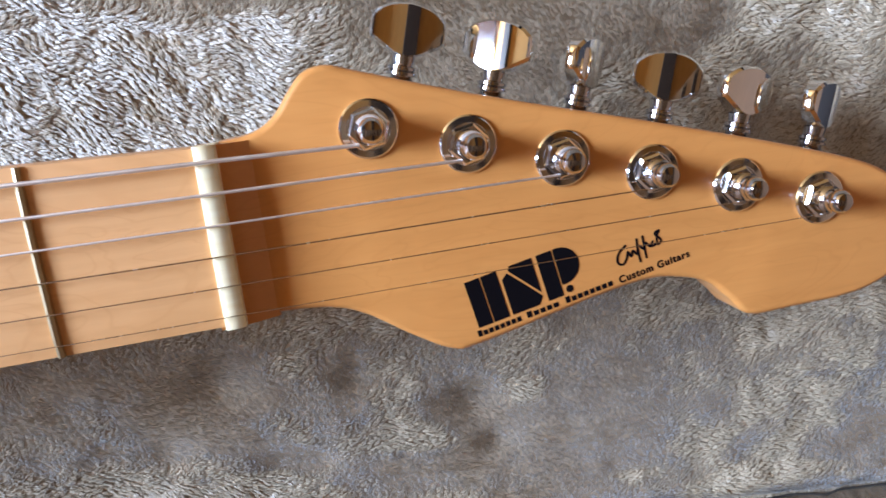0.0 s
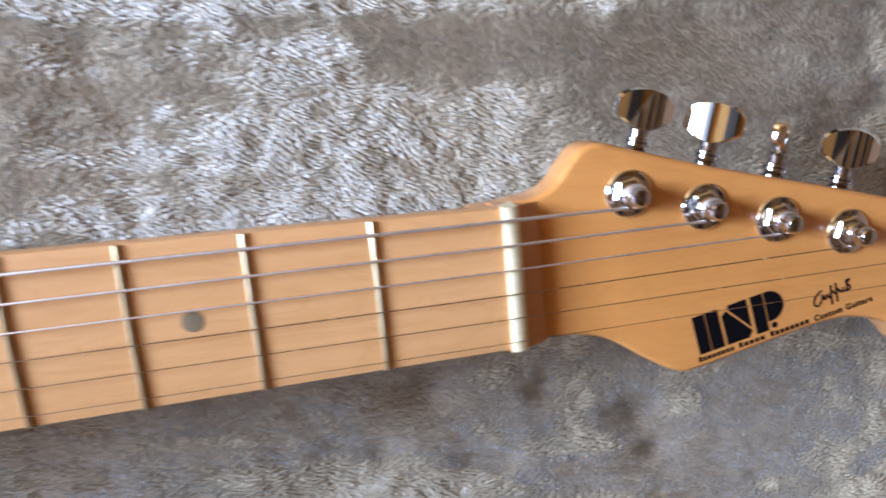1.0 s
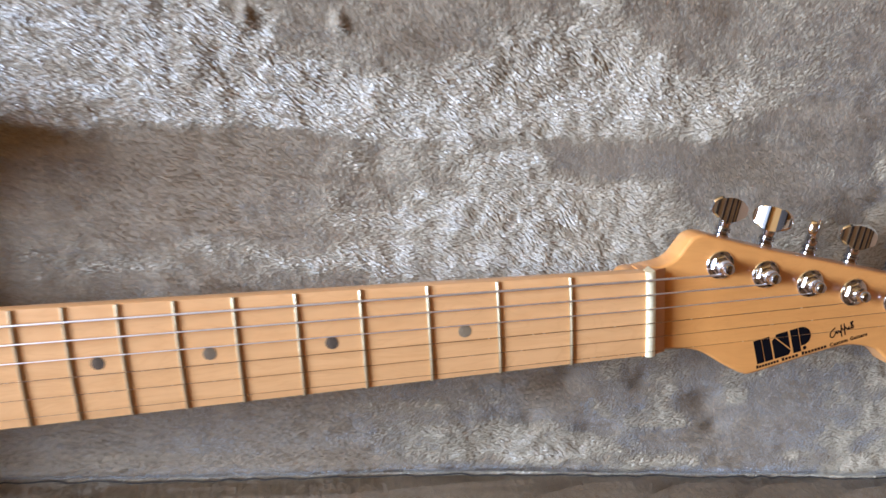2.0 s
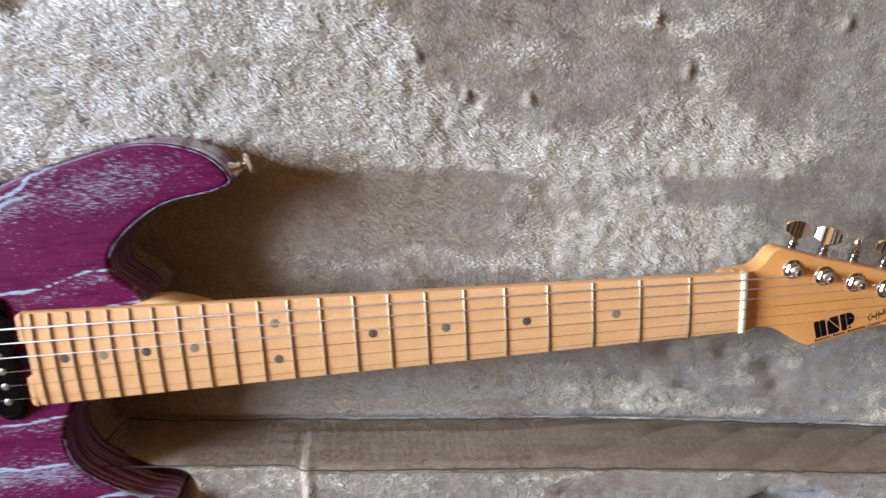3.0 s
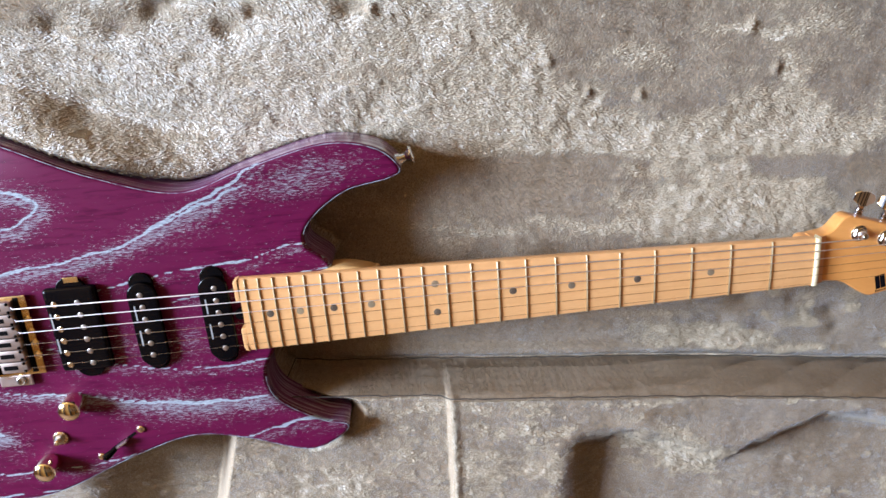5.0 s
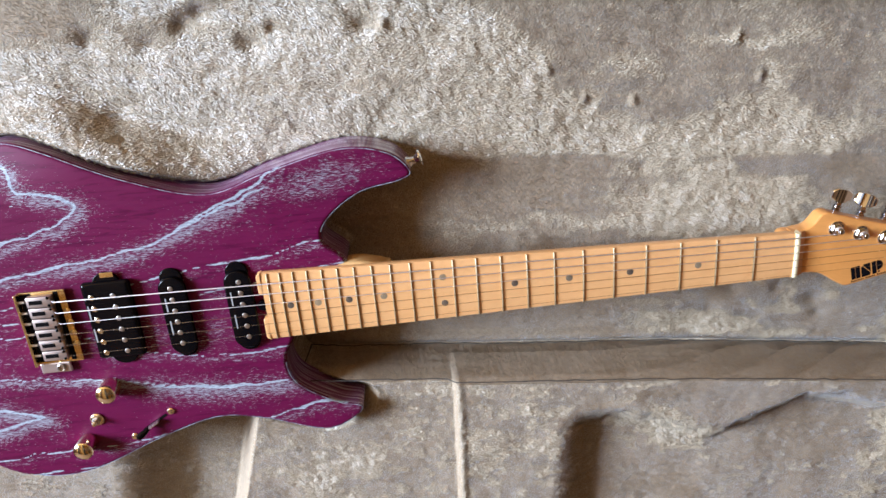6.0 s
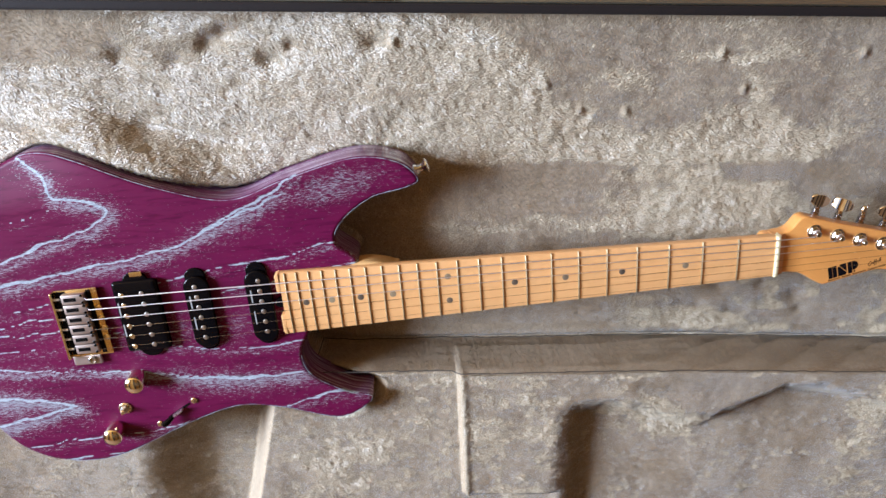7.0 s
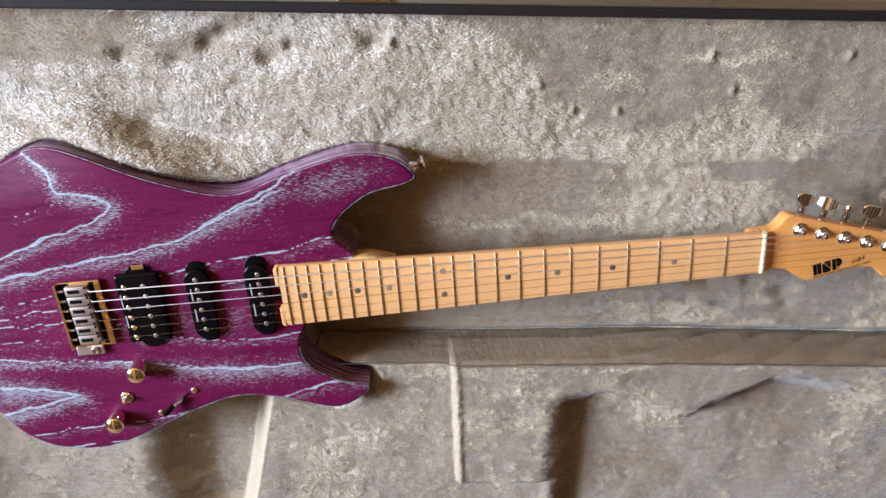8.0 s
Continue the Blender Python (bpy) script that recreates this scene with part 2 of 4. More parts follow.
def slab(outline, z0, z1, bm=None, rounding=0.0):
    """A flat piece with the given outline; rounding softens its upper and lower edge."""
    bm = bm or bmesh.new()
    p = np.array(outline, float)
    way = np.roll(p, -1, 0) - np.roll(p, 1, 0)
    way /= np.hypot(*way.T)[:, None] + 1e-12
    turn = np.sum(p[:, 0] * np.roll(p[:, 1], -1) - np.roll(p[:, 0], -1) * p[:, 1])
    inward = np.stack([-way[:, 1], way[:, 0]], 1) * (1 if turn > 0 else -1)
    arcs = [(rounding * (1 - math.cos(t)), rounding * (1 - math.sin(t))) for t in np.linspace(0, math.pi / 2, 6)] if rounding else [(0, 0)]
    levels = [(d, z0 + h) for d, h in arcs[::-1]] + [(d, z1 - h) for d, h in arcs]
    rings = [[bm.verts.new((*(q + d * m), z)) for q, m in zip(p, inward)] for d, z in levels]
    k = len(p)
    for low, top in zip(rings, rings[1:]):
        for i in range(k):
            bm.faces.new((low[i], low[(i + 1) % k], top[(i + 1) % k], top[i]))
    bm.faces.new(rings[0][::-1])
    bm.faces.new(rings[-1])
    bmesh.ops.recalc_face_normals(bm, faces=bm.faces[:])
    return bm


def tube(points, radius, sides=8, bm=None):
    bm = bm or bmesh.new()
    pts = [Vector(p) for p in points]
    rings = []
    for i, p in enumerate(pts):
        ahead = (pts[min(i + 1, len(pts) - 1)] - pts[max(i - 1, 0)]).normalized()
        side = ahead.cross(Vector((0, 0, 1)) if abs(ahead.z) < 0.9 else Vector((0, 1, 0))).normalized()
        up = side.cross(ahead)
        rings.append([bm.verts.new(p + radius * (side * math.cos(2 * math.pi * k / sides) + up * math.sin(2 * math.pi * k / sides))) for k in range(sides)])
    for a, b in zip(rings, rings[1:]):
        for k in range(sides):
            bm.faces.new((a[k], a[(k + 1) % sides], b[(k + 1) % sides], b[k]))
    bm.faces.new(rings[0][::-1])
    bm.faces.new(rings[-1])
    bmesh.ops.recalc_face_normals(bm, faces=bm.faces[:])
    return bm


def inside(x, y, outline):
    """Whether points lie within a closed outline."""
    hit = np.zeros(x.shape, bool)
    for (ax, ay), (bx, by) in zip(outline, np.roll(outline, -1, 0)):
        cross = (ay > y) != (by > y)
        if ay != by:
            hit ^= cross & (x < ax + (y - ay) * (bx - ax) / (by - ay))
    return hit


def distance(x, y, line, closed=True):
    """How far points lie from a line."""
    best = np.full(x.shape, 9.0)
    ends = np.roll(line, -1, 0) if closed else line[1:]
    for (ax, ay), (bx, by) in zip(line, ends):
        dx, dy = bx - ax, by - ay
        t = np.clip(((x - ax) * dx + (y - ay) * dy) / (dx * dx + dy * dy + 1e-12), 0, 1)
        best = np.minimum(best, np.hypot(x - ax - t * dx, y - ay - t * dy))
    return best


def soft_noise(x, y, scale, seed):
    """Smooth value noise between -1 and 1."""
    table = np.random.RandomState(seed).rand(128, 128) * 2 - 1
    u, v = x / scale + 500, y / scale + 500
    i, j = np.floor(u).astype(int), np.floor(v).astype(int)
    f, g = u - i, v - j
    f, g = f * f * (3 - 2 * f), g * g * (3 - 2 * g)
    at = lambda a, b: table[a % 128, b % 128]
    return (at(i, j) * (1 - f) + at(i + 1, j) * f) * (1 - g) + (at(i, j + 1) * (1 - f) + at(i + 1, j + 1) * f) * g


def step(a, b, v):
    t = np.clip((v - a) / (b - a), 0, 1)
    return t * t * (3 - 2 * t)


# ---- the unseen room that closes the place, added for bounce and reflections ----
def slab_wall(name, label, mat, *dims):
    ob = part(name, box(*dims), mat, None)
    return tagged(ob, label, "wall", kind="structure")


X0, X1, Y0, Y1, Z0, Z1 = ROOM_X0, ROOM_X1, ROOM_Y0, ROOM_Y1, ROOM_Z0, ROOM_Z1
tagged(part("floor", box(X0, X1, Y0, Y1, Z0 - 0.1, Z0), M_FLOOR, None), "brown wooden floor of the room", "floor", kind="structure")
bm = box(X0, X1, Y0, Y1, Z1, Z1 + 0.1)
# dark beams, panel and slats added to band the chrome's reflections
for k in range(4):
    box(X0 + 1.15 + 1.35 * k, X0 + 1.55 + 1.35 * k, Y0, Y1, Z1 - 0.16, Z1, 0, bm)
for f in bm.faces:
    f.material_index = 1 if f.calc_center_median().z < Z1 - 0.001 else 0
panel = len(bm.faces)
box(-0.30, 2.30, -0.75, 0.12, Z1 - 0.20, Z1 - 0.02, 0, bm)
bm.faces.ensure_lookup_table()
for f in bm.faces[panel:]:
    f.material_index = 2
slats = len(bm.faces)
for k in range(7):
    box(-0.22 + 0.37 * k, -0.10 + 0.37 * k, -0.74, 0.11, Z1 - 0.235, Z1 - 0.199, 0, bm)
bm.faces.ensure_lookup_table()
for f in bm.faces[slats:]:
    f.material_index = 1
ceiling = part("ceiling", bm, M_CEIL, None)
ceiling.data.materials.append(M_REFLECT_BARS)
ceiling.data.materials.append(M_REFLECT_PANEL)
tagged(ceiling, "unseen ochre ceiling, with beams and slatted panel added for chrome reflections", "ceiling", kind="structure")
slab_wall("wall_north", "unseen ochre wall, added for warm bounce and gold reflections", M_OCHRE, X0 - 0.1, X1 + 0.1, Y1, Y1 + 0.1, Z0, Z1)
slab_wall("wall_south", "unseen brown wall, added to keep the fill low", M_WALL, X0 - 0.1, X1 + 0.1, Y0 - 0.1, Y0, Z0, Z1)
slab_wall("wall_east", "unseen brown wall, added to keep the fill low", M_WALL, X1, X1 + 0.1, Y0, Y1, Z0, Z1)
bm = box(X0 - 0.1, X0, Y0, Y1, Z0, WIN_Z0)
box(X0 - 0.1, X0, Y0, Y1, WIN_Z1, Z1, bm=bm)
box(X0 - 0.1, X0, Y0, WIN_Y0, WIN_Z0, WIN_Z1, bm=bm)
box(X0 - 0.1, X0, WIN_Y1, Y1, WIN_Z0, WIN_Z1, bm=bm)
tagged(part("wall_west", bm, M_WALL, None), "unseen brown wall, added around the window opening", "wall", kind="structure")

TABLE = -0.022
table = thing("table", "brown wooden table under the open guitar case", "table", pose(0.35, 0, ROOM_Z0))
part("tabletop", box(-0.95, 0.95, -0.62, 0.62, TABLE - 0.04 - ROOM_Z0, TABLE - ROOM_Z0, 0.004), M_TABLE, table)
for sx in (-0.86, 0.80):
    for sy in (-0.54, 0.48):
        part("leg", box(sx, sx + 0.06, sy, sy + 0.06, 0, TABLE - 0.04 - ROOM_Z0, 0.004), M_TABLE, table)

# ---- the guitar: own axes, x along the neck from the bridge, z up from the fretboard ----
BOARD, TURN_G = 0.10, 5.3
guitar = thing("electric_guitar", "magenta-purple electric guitar with pale open grain, lying in its plush case", "guitar", pose(0, 0, BOARD, 0, 0, TURN_G))
TOP, THICK = -0.010, 0.042

BODY = closed_curve([(251, 30), (233, 53), (241, 73), (270, 93), (304, 100), (315, 108), (297, 126), (257, 133), (194, 119), (141, 105), (79, 123), (17, 152), (-16, 162), (-47, 156),
                     (-98, 128), (-136, 78), (-150, 5), (-144, -66), (-124, -122), (-92, -152), (-50, -162), (-8, -156), (55, -130), (110, -114), (155, -121), (208, -139), (238, -130), (247, -117), (224, -109), (191, -86), (184, -60), (195, -36), (215, 0)])


def body_mesh():
    """The rounded top as a fine sheet, with the grain kept in two attributes, and the sides below it."""
    cell = 0.0016
    gx, gy = np.meshgrid(np.arange(-0.156, 0.324, cell), np.arange(-0.170, 0.172, cell), indexing="ij")
    x, y = gx.ravel(), gy.ravel()
    within = inside(x, y, BODY)
    d = distance(x, y, BODY)
    keep = within | (d < cell * 0.75)
    # draw the outermost points onto the outline
    ring = keep & (~within | (d < cell * 0.5))
    fine = np.concatenate([BODY + (np.roll(BODY, -1, 0) - BODY) * f for f in np.linspace(0, 1, 6)[:-1]])
    for k in np.nonzero(ring)[0]:
        near = fine[np.argmin((fine[:, 0] - x[k]) ** 2 + (fine[:, 1] - y[k]) ** 2)]
        x[k], y[k] = near
        d[k] = 0
    edge = 0.0032
    z = TOP - (edge - np.sqrt(np.maximum(edge**2 - np.clip(edge - d, 0, edge) ** 2, 0)))
    # forearm bevel on the upper bout
    z -= 0.010 * step(0.06, -0.06, x) * step(0.11, 0.165, y)
    index = -np.ones(len(x), int)
    index[keep] = np.arange(keep.sum())
    nx, ny = gx.shape
    grid = index.reshape(nx, ny)
    quads = np.stack([grid[:-1, :-1], grid[1:, :-1], grid[1:, 1:], grid[:-1, 1:]], -1).reshape(-1, 4)
    quads = quads[(quads >= 0).all(1)]
    verts = np.stack([x, y, z], 1)[keep]
    me = bpy.data.meshes.new("body_top")
    me.from_pydata(verts.tolist(), [], quads.tolist())
    vein, zone = np.zeros(len(verts)), np.zeros(len(verts))
    px, py = verts[:, 0], verts[:, 1]
    px, py = px + 0.0015 * soft_noise(px, py, 0.012, 5), py + 0.0022 * soft_noise(px * 0.7, py, 0.009, 6)

    def grain(points, width, loose=1.0):
        line = open_curve(points, 6)
        dd, below = distance(px, py, line, False), distance(px - 0.003, py + 0.005, line, False)
        w = 0.41 * width * (1 + 0.5 * soft_noise(px, py, 0.022, 7))
        vein[:] = np.maximum(vein, np.exp(-((dd / w) ** 2)))
        zone[:] = np.maximum(zone, loose * np.exp(-below / (4.0 * width)))

    grain([(-150, 30), (-81, 40), (-26, 49), (27, 55), (81, 64), (138, 89), (177, 106), (204, 122)], 0.0030)
    grain([(110, 76), (150, 90), (190, 106)], 0.0035, 1.0)
    grain([(-145, 40), (-74, 62), (-39, 76), (11, 90), (32, 104), (23, 113), (-11, 122), (-19, 143), (-36, 159)], 0.0026)
    grain([(19, 23), (74, 31), (123, 39), (182, 43), (231, 54), (251, 31)], 0.0017, 0.6)
    grain([(-140, -45), (-108, -47), (25, -64), (68, -71), (116, -80), (183, -81)], 0.0024)
    grain([(60, -72), (116, -81), (182, -82)], 0.0042, 1.1)
    grain([(-113, -139), (-60, -134), (9, -133), (60, -127)], 0.0022, 0.7)
    grain([(-84, -157), (-38, -156), (6, -154)], 0.0017, 0.5)
    grain([(138, -126), (179, -114), (214, -108), (246, -113)], 0.0028, 0.8)
    grain([(-140, 5), (-89, 11), (-40, 18)], 0.0016, 0.5)
    grain([(-140, -5), (-94, -1), (-41, 5)], 0.0016, 0.5)
    grain([(-140, -13), (-96, -12), (-30, -12), (30, -22)], 0.0015, 0.5)
    grain([(-140, -28), (-102, -29), (-42, -28)], 0.0014, 0.5)
    grain([(30, -33), (59, -37), (112, -46), (172, -48), (189, -46)], 0.0020, 0.7)
    grain([(-120, -78), (-85, -84), (-48, -96)], 0.0045, 1.3)
    grain([(-127, -110), (-91, -103), (-48, -96)], 0.0035, 1.3)
    grain([(120, 15), (162, 20), (189, 25), (249, 31)], 0.0022, 0.7)
    grain([(-60, 100), (-20, 110), (0, 117)], 0.0009, 0.5)
    horn = np.exp(-(((px - 0.235) / 0.06) ** 2 + ((py - 0.108 - 0.15 * (px - 0.235)) / 0.022) ** 2))
    bout = np.exp(-(((px + 0.105) / 0.04) ** 2 + ((py + 0.092) / 0.014) ** 2))
    waist = np.exp(-(((px - 0.1) / 0.1) ** 2 + ((py + 0.02) / 0.03) ** 2))
    zone[:] = np.maximum(zone, np.maximum(1.0 * horn, np.maximum(bout, 0.55 * waist)))
    for name, values in (("vein", vein), ("zone", zone)):
        me.attributes.new(name, "FLOAT", "POINT").data.foreach_set("value", values.astype(np.float32))
    me.shade_smooth()
    me.materials.append(M_ASH)
    top = new("body_top", me)
    top.parent = guitar
    tagged(top, "purple-stained ash top with pale filled grain")
    bm = bmesh.new()
    drop = lambda p: -0.010 * float(step(0.06, -0.06, np.float64(p[0])) * step(0.11, 0.165, np.float64(p[1])))
    levels = [(0.0, TOP - edge + 0.0003), (0.0, TOP - 0.5 * THICK), (0.0, TOP - THICK + edge), (0.0, TOP - THICK)]
    normal = np.roll(BODY, -1, 0) - np.roll(BODY, 1, 0)
    normal = np.stack([normal[:, 1], -normal[:, 0]], 1) / np.hypot(*normal.T)[:, None]
    if inside(*(BODY + 0.002 * normal).T, BODY).mean() > 0.5:
        normal = -normal
    rings = [[bm.verts.new((*(p + off * nn), zz + (drop(p) if k == 0 else 0))) for p, nn in zip(BODY, normal)] for k, (off, zz) in enumerate(levels)]
    for a, b in zip(rings, rings[1:]):
        for k in range(len(a)):
            bm.faces.new((a[k], a[(k + 1) % len(a)], b[(k + 1) % len(a)], b[k]))
    bm.faces.new(rings[-1])
    bmesh.ops.recalc_face_normals(bm, faces=bm.faces[:])
    part("body_side", bm, M_ASHSIDE, guitar, "dark purple body edge with layered grain lines", True)
    # pale filler worn into the rounded edge
    for k0, k1 in ((14, 128), (196, 262), (264, 300)):
        run = [BODY[k % len(BODY)] - 0.0010 * normal[k % len(BODY)] for k in range(k0, k1)]
        pts = [(p[0], p[1], TOP - edge + math.sqrt(edge**2 - (edge - 0.0010) ** 2) + drop(p) - 0.00012 + 0.00010 * float(soft_noise(np.float64(p[0]), np.float64(p[1]), 0.006, 8))) for p in run]
        part("edge_line", tube(pts, 0.00034, 6), M_FILLER, guitar, "pale filler line along the body edge", True)


body_mesh()

SCALE = 0.648


def fret_x(k):
    return SCALE / 2 ** (k / 12)


def half_width(x):
    return 0.0210 + 0.0150 * (SCALE - x) / SCALE


def crown(y):
    return -y * y / (2 * 0.40)


BOARD_END = 0.1725
bm = bmesh.new()
xs = np.linspace(BOARD_END + 0.004, SCALE, 40)
rings = []
for x in xs:
    w = half_width(x)
    deep = 0.0215 + 0.004 * step(0.62, 0.25, x)
    prof = [(v * w, crown(v * w)) for v in np.linspace(-1, 1, 13)]
    prof[0], prof[-1] = (-w + 0.0004, prof[0][1] - 0.0003), (w - 0.0004, prof[-1][1] - 0.0003)
    prof += [(w, -0.0022)] + [(w * math.cos(a), -0.006 - (deep - 0.006) * math.sin(a)) for a in np.linspace(0.05, math.pi - 0.05, 14)] + [(-w, -0.0022)]
    rings.append([bm.verts.new((x, py, pz)) for py, pz in prof])
for a, b in zip(rings, rings[1:]):
    for k in range(len(a)):
        bm.faces.new((a[k], a[(k + 1) % len(a)], b[(k + 1) % len(a)], b[k]))
bm.faces.new(rings[0])
bm.faces.new(rings[-1][::-1])
bmesh.ops.recalc_face_normals(bm, faces=bm.faces[:])
neck = part("neck", bm, M_BOARD, guitar, "pale satin maple neck and fretboard", True)
# end of the board with the notch for the adjuster
w = half_width(BOARD_END)
end = [(176.6, w * 1000), (176, w * 1000), (173.5, w * 1000 - 0.8), (172.4, w * 1000 - 3), (172.4, 13.5), (173.2, 12.2), (178, 11.7), (181.5, 11), (182, 9.5)]
end = end + [(182, -8.5), (181.5, -10), (178, -10.7), (173.2, -11.2), (172.4, -12.5), (172.4, -w * 1000 + 3), (173.5, -w * 1000 + 0.8), (176, -w * 1000), (176.6, -w * 1000)]
for side in (1, -1):
    tab = [p for p in end if p[1] * side > 0 and p[0] < 181] + [(176.6, 11.9 * side)]
    part("board_end", slab([(px / 1000, py / 1000) for px, py in tab], -0.009, -0.0006, rounding=0.0008), M_BOARD, neck)
part("truss_wheel", lathe([(0.0045, 0), (0.0048, 0.001), (0.0048, 0.005), (0.0042, 0.006)], (0.1735, 0, -0.0092), 20), M_BLACK, neck)
bm = slab(closed_curve([(190, 22), (225, 26), (248, 31), (260, 32), (272, 30), (284, 26), (290, 20), (284, -20), (240, -24), (190, -22)], 6), -0.030, -0.0065, rounding=0.004)
part("neck_heel", bm, M_HEEL, guitar, "rounded maple heel", True)

for k in range(1, 23):
    x, bm = fret_x(k), bmesh.new()
    w = half_width(x) - 0.0004
    rows = []
    for y in np.linspace(-w, w, 11):
        rise = crown(y)
        rows.append([bm.verts.new((x + dx, y, rise + dz - (0.0004 if abs(y) > w - 1e-6 else 0))) for dx, dz in ((-0.0009, 0), (-0.0007, 0.0009), (0, 0.0014), (0.0007, 0.0009), (0.0009, 0))])
    for a, b in zip(rows, rows[1:]):
        for j in range(4):
            bm.faces.new((a[j], b[j], b[j + 1], a[j + 1]))
    bm.faces.new(rows[0])
    bm.faces.new(rows[-1][::-1])
    bmesh.ops.recalc_face_normals(bm, faces=bm.faces[:])
    part("fret", bm, M_FRET, neck, smooth=True)
dot = None
for k, y in ((3, 0), (5, 0), (7, 0), (9, 0), (12, 0.0125), (12, -0.0125), (15, 0), (17, 0), (19, 0), (21, 0)):
    x = (fret_x(k) + fret_x(k - 1)) / 2
    if dot is None:
        dot = part("position_dot", lathe([(0.0030, -0.001), (0.0030, 0.00012), (0.0028, 0.00016)], segs=24), M_SHELL, neck, "dark shell position dot")
        dot.location = (x, y, crown(y))
    else:
        shared("position_dot", dot, neck, pose(x, y, crown(y)))
bm = bmesh.new()
rows = []
for y in np.linspace(-0.0211, 0.0211, 15):
    rows.append([bm.verts.new((SCALE + dx, y, crown(y) + dz)) for dx, dz in ((0, -0.004), (0, 0.0010), (0.0008, 0.0015), (0.0030, 0.0013), (0.0046, 0.0004), (0.0048, -0.010))])
for a, b in zip(rows, rows[1:]):
    for j in range(5):
        bm.faces.new((a[j], b[j], b[j + 1], a[j + 1]))
bm.faces.new(rows[0])
bm.faces.new(rows[-1][::-1])
bmesh.ops.recalc_face_normals(bm, faces=bm.faces[:])
part("nut", bm, M_BONE, neck, "cream bone nut", True)

# headstock
FACE = -0.0062
PULL = lambda x, y: (640 + 0.984 * (x - 640), 38 + 0.984 * (y - 38))
HEAD = closed_curve([PULL(*p) if p[0] > 655 else p for p in [(638, 16), (650, 20.5), (660, 21.8), (666, 25), (670.5, 30.5), (674.5, 34.4), (680, 35.4), (688, 33), (717, 24), (763, 11.5), (806, -1), (826, -9), (836, -20), (834, -34), (820, -42), (797, -43.7), (785, -43.6), (779, -38), (773, -32.5),
                     (765, -29.8), (756, -29), (741, -31.5), (710, -38.7), (702, -39), (692, -33.5), (681, -26), (673, -23), (662, -22), (650, -21.8), (638, -17)]], 8)
bm = slab(HEAD, FACE - 0.0155, FACE, rounding=0.0018)
headstock = part("headstock", bm, M_HEAD, guitar, "amber lacquered maple headstock", True)
bm = bmesh.new()
rows = []
for y in np.linspace(-0.0215, 0.0208, 19):
    row = []
    for x, z in ((0.6468, FACE - 0.010), (0.6468, -0.0012), (0.6525, -0.0026), (0.6560, -0.0044), (0.6588, -0.0058), (0.6600, FACE - 0.0002), (0.6602, FACE - 0.004)):
        row.append(bm.verts.new((x, y, z)))
    rows.append(row)
for a, b in zip(rows, rows[1:]):
    for j in range(len(a) - 1):
        bm.faces.new((a[j], b[j], b[j + 1], a[j + 1]))
bm.faces.new(rows[0])
bm.faces.new(rows[-1][::-1])
bmesh.ops.recalc_face_normals(bm, faces=bm.faces[:])
part("neck_volute", bm, M_HEAD, guitar, smooth=True)

GEARS = [(0.6878 + 0.02350 * k, 0.0196 - 0.00662 * k) for k in range(6)]
POSTS = [tuple(v / 1000 for v in PULL(1000 * x, 1000 * y)) for x, y in GEARS]
ALONG, ACROSS = Vector((0.9627, -0.2706, 0)), Vector((0.2706, 0.9627, 0))


def key_button():
    """A chrome button: along z its shaft, wide in x, thin in y, gently curved faces and cut corners."""
    xs = np.array([-0.0098, -0.0094, -0.0075, -0.0056, -0.0036, -0.0018, 0, 0.0018, 0.0036, 0.0056, 0.0075, 0.0094, 0.0098])
    low = np.interp(np.abs(xs), (0, 0.0034, 0.0094, 0.0098), (0.0002, 0.0010, 0.0044, 0.0056))
    high = np.interp(np.abs(xs), (0, 0.0030, 0.0060, 0.0080, 0.0094, 0.0098), (0.0142, 0.0139, 0.0131, 0.0120, 0.0107, 0.0096))
    deep = 0.0031 - 12.0 * xs * xs
    bm = bmesh.new()
    face = {}
    for sy in (-1, 1):
        for end in (0, 1):
            edge = (low, high)[end]
            inner = edge + (0.0006, -0.0006)[end]
            face[sy, end] = [bm.verts.new((x * 0.95, sy * d, z)) for x, d, z in zip(xs, deep, inner)]
            face[sy, end, "rim"] = [bm.verts.new((x, sy * (d - 0.0008), z)) for x, d, z in zip(xs, deep, edge)]
    k = len(xs)
    for i in range(k - 1):
        for sy in (-1, 1):
            bm.faces.new((face[sy, 0][i], face[sy, 0][i + 1], face[sy, 1][i + 1], face[sy, 1][i]))
            for end in (0, 1):
                bm.faces.new((face[sy, end][i], face[sy, end][i + 1], face[sy, end, "rim"][i + 1], face[sy, end, "rim"][i]))
        for end in (0, 1):
            bm.faces.new((face[-1, end, "rim"][i], face[-1, end, "rim"][i + 1], face[1, end, "rim"][i + 1], face[1, end, "rim"][i]))
    for i in (0, k - 1):
        for sy in (-1, 1):
            bm.faces.new((face[sy, 0][i], face[sy, 1][i], face[sy, 1, "rim"][i], face[sy, 0, "rim"][i]))
        bm.faces.new((face[-1, 0, "rim"][i], face[-1, 1, "rim"][i], face[1, 1, "rim"][i], face[1, 0, "rim"][i]))
    bmesh.ops.recalc_face_normals(bm, faces=bm.faces[:])
    return bm


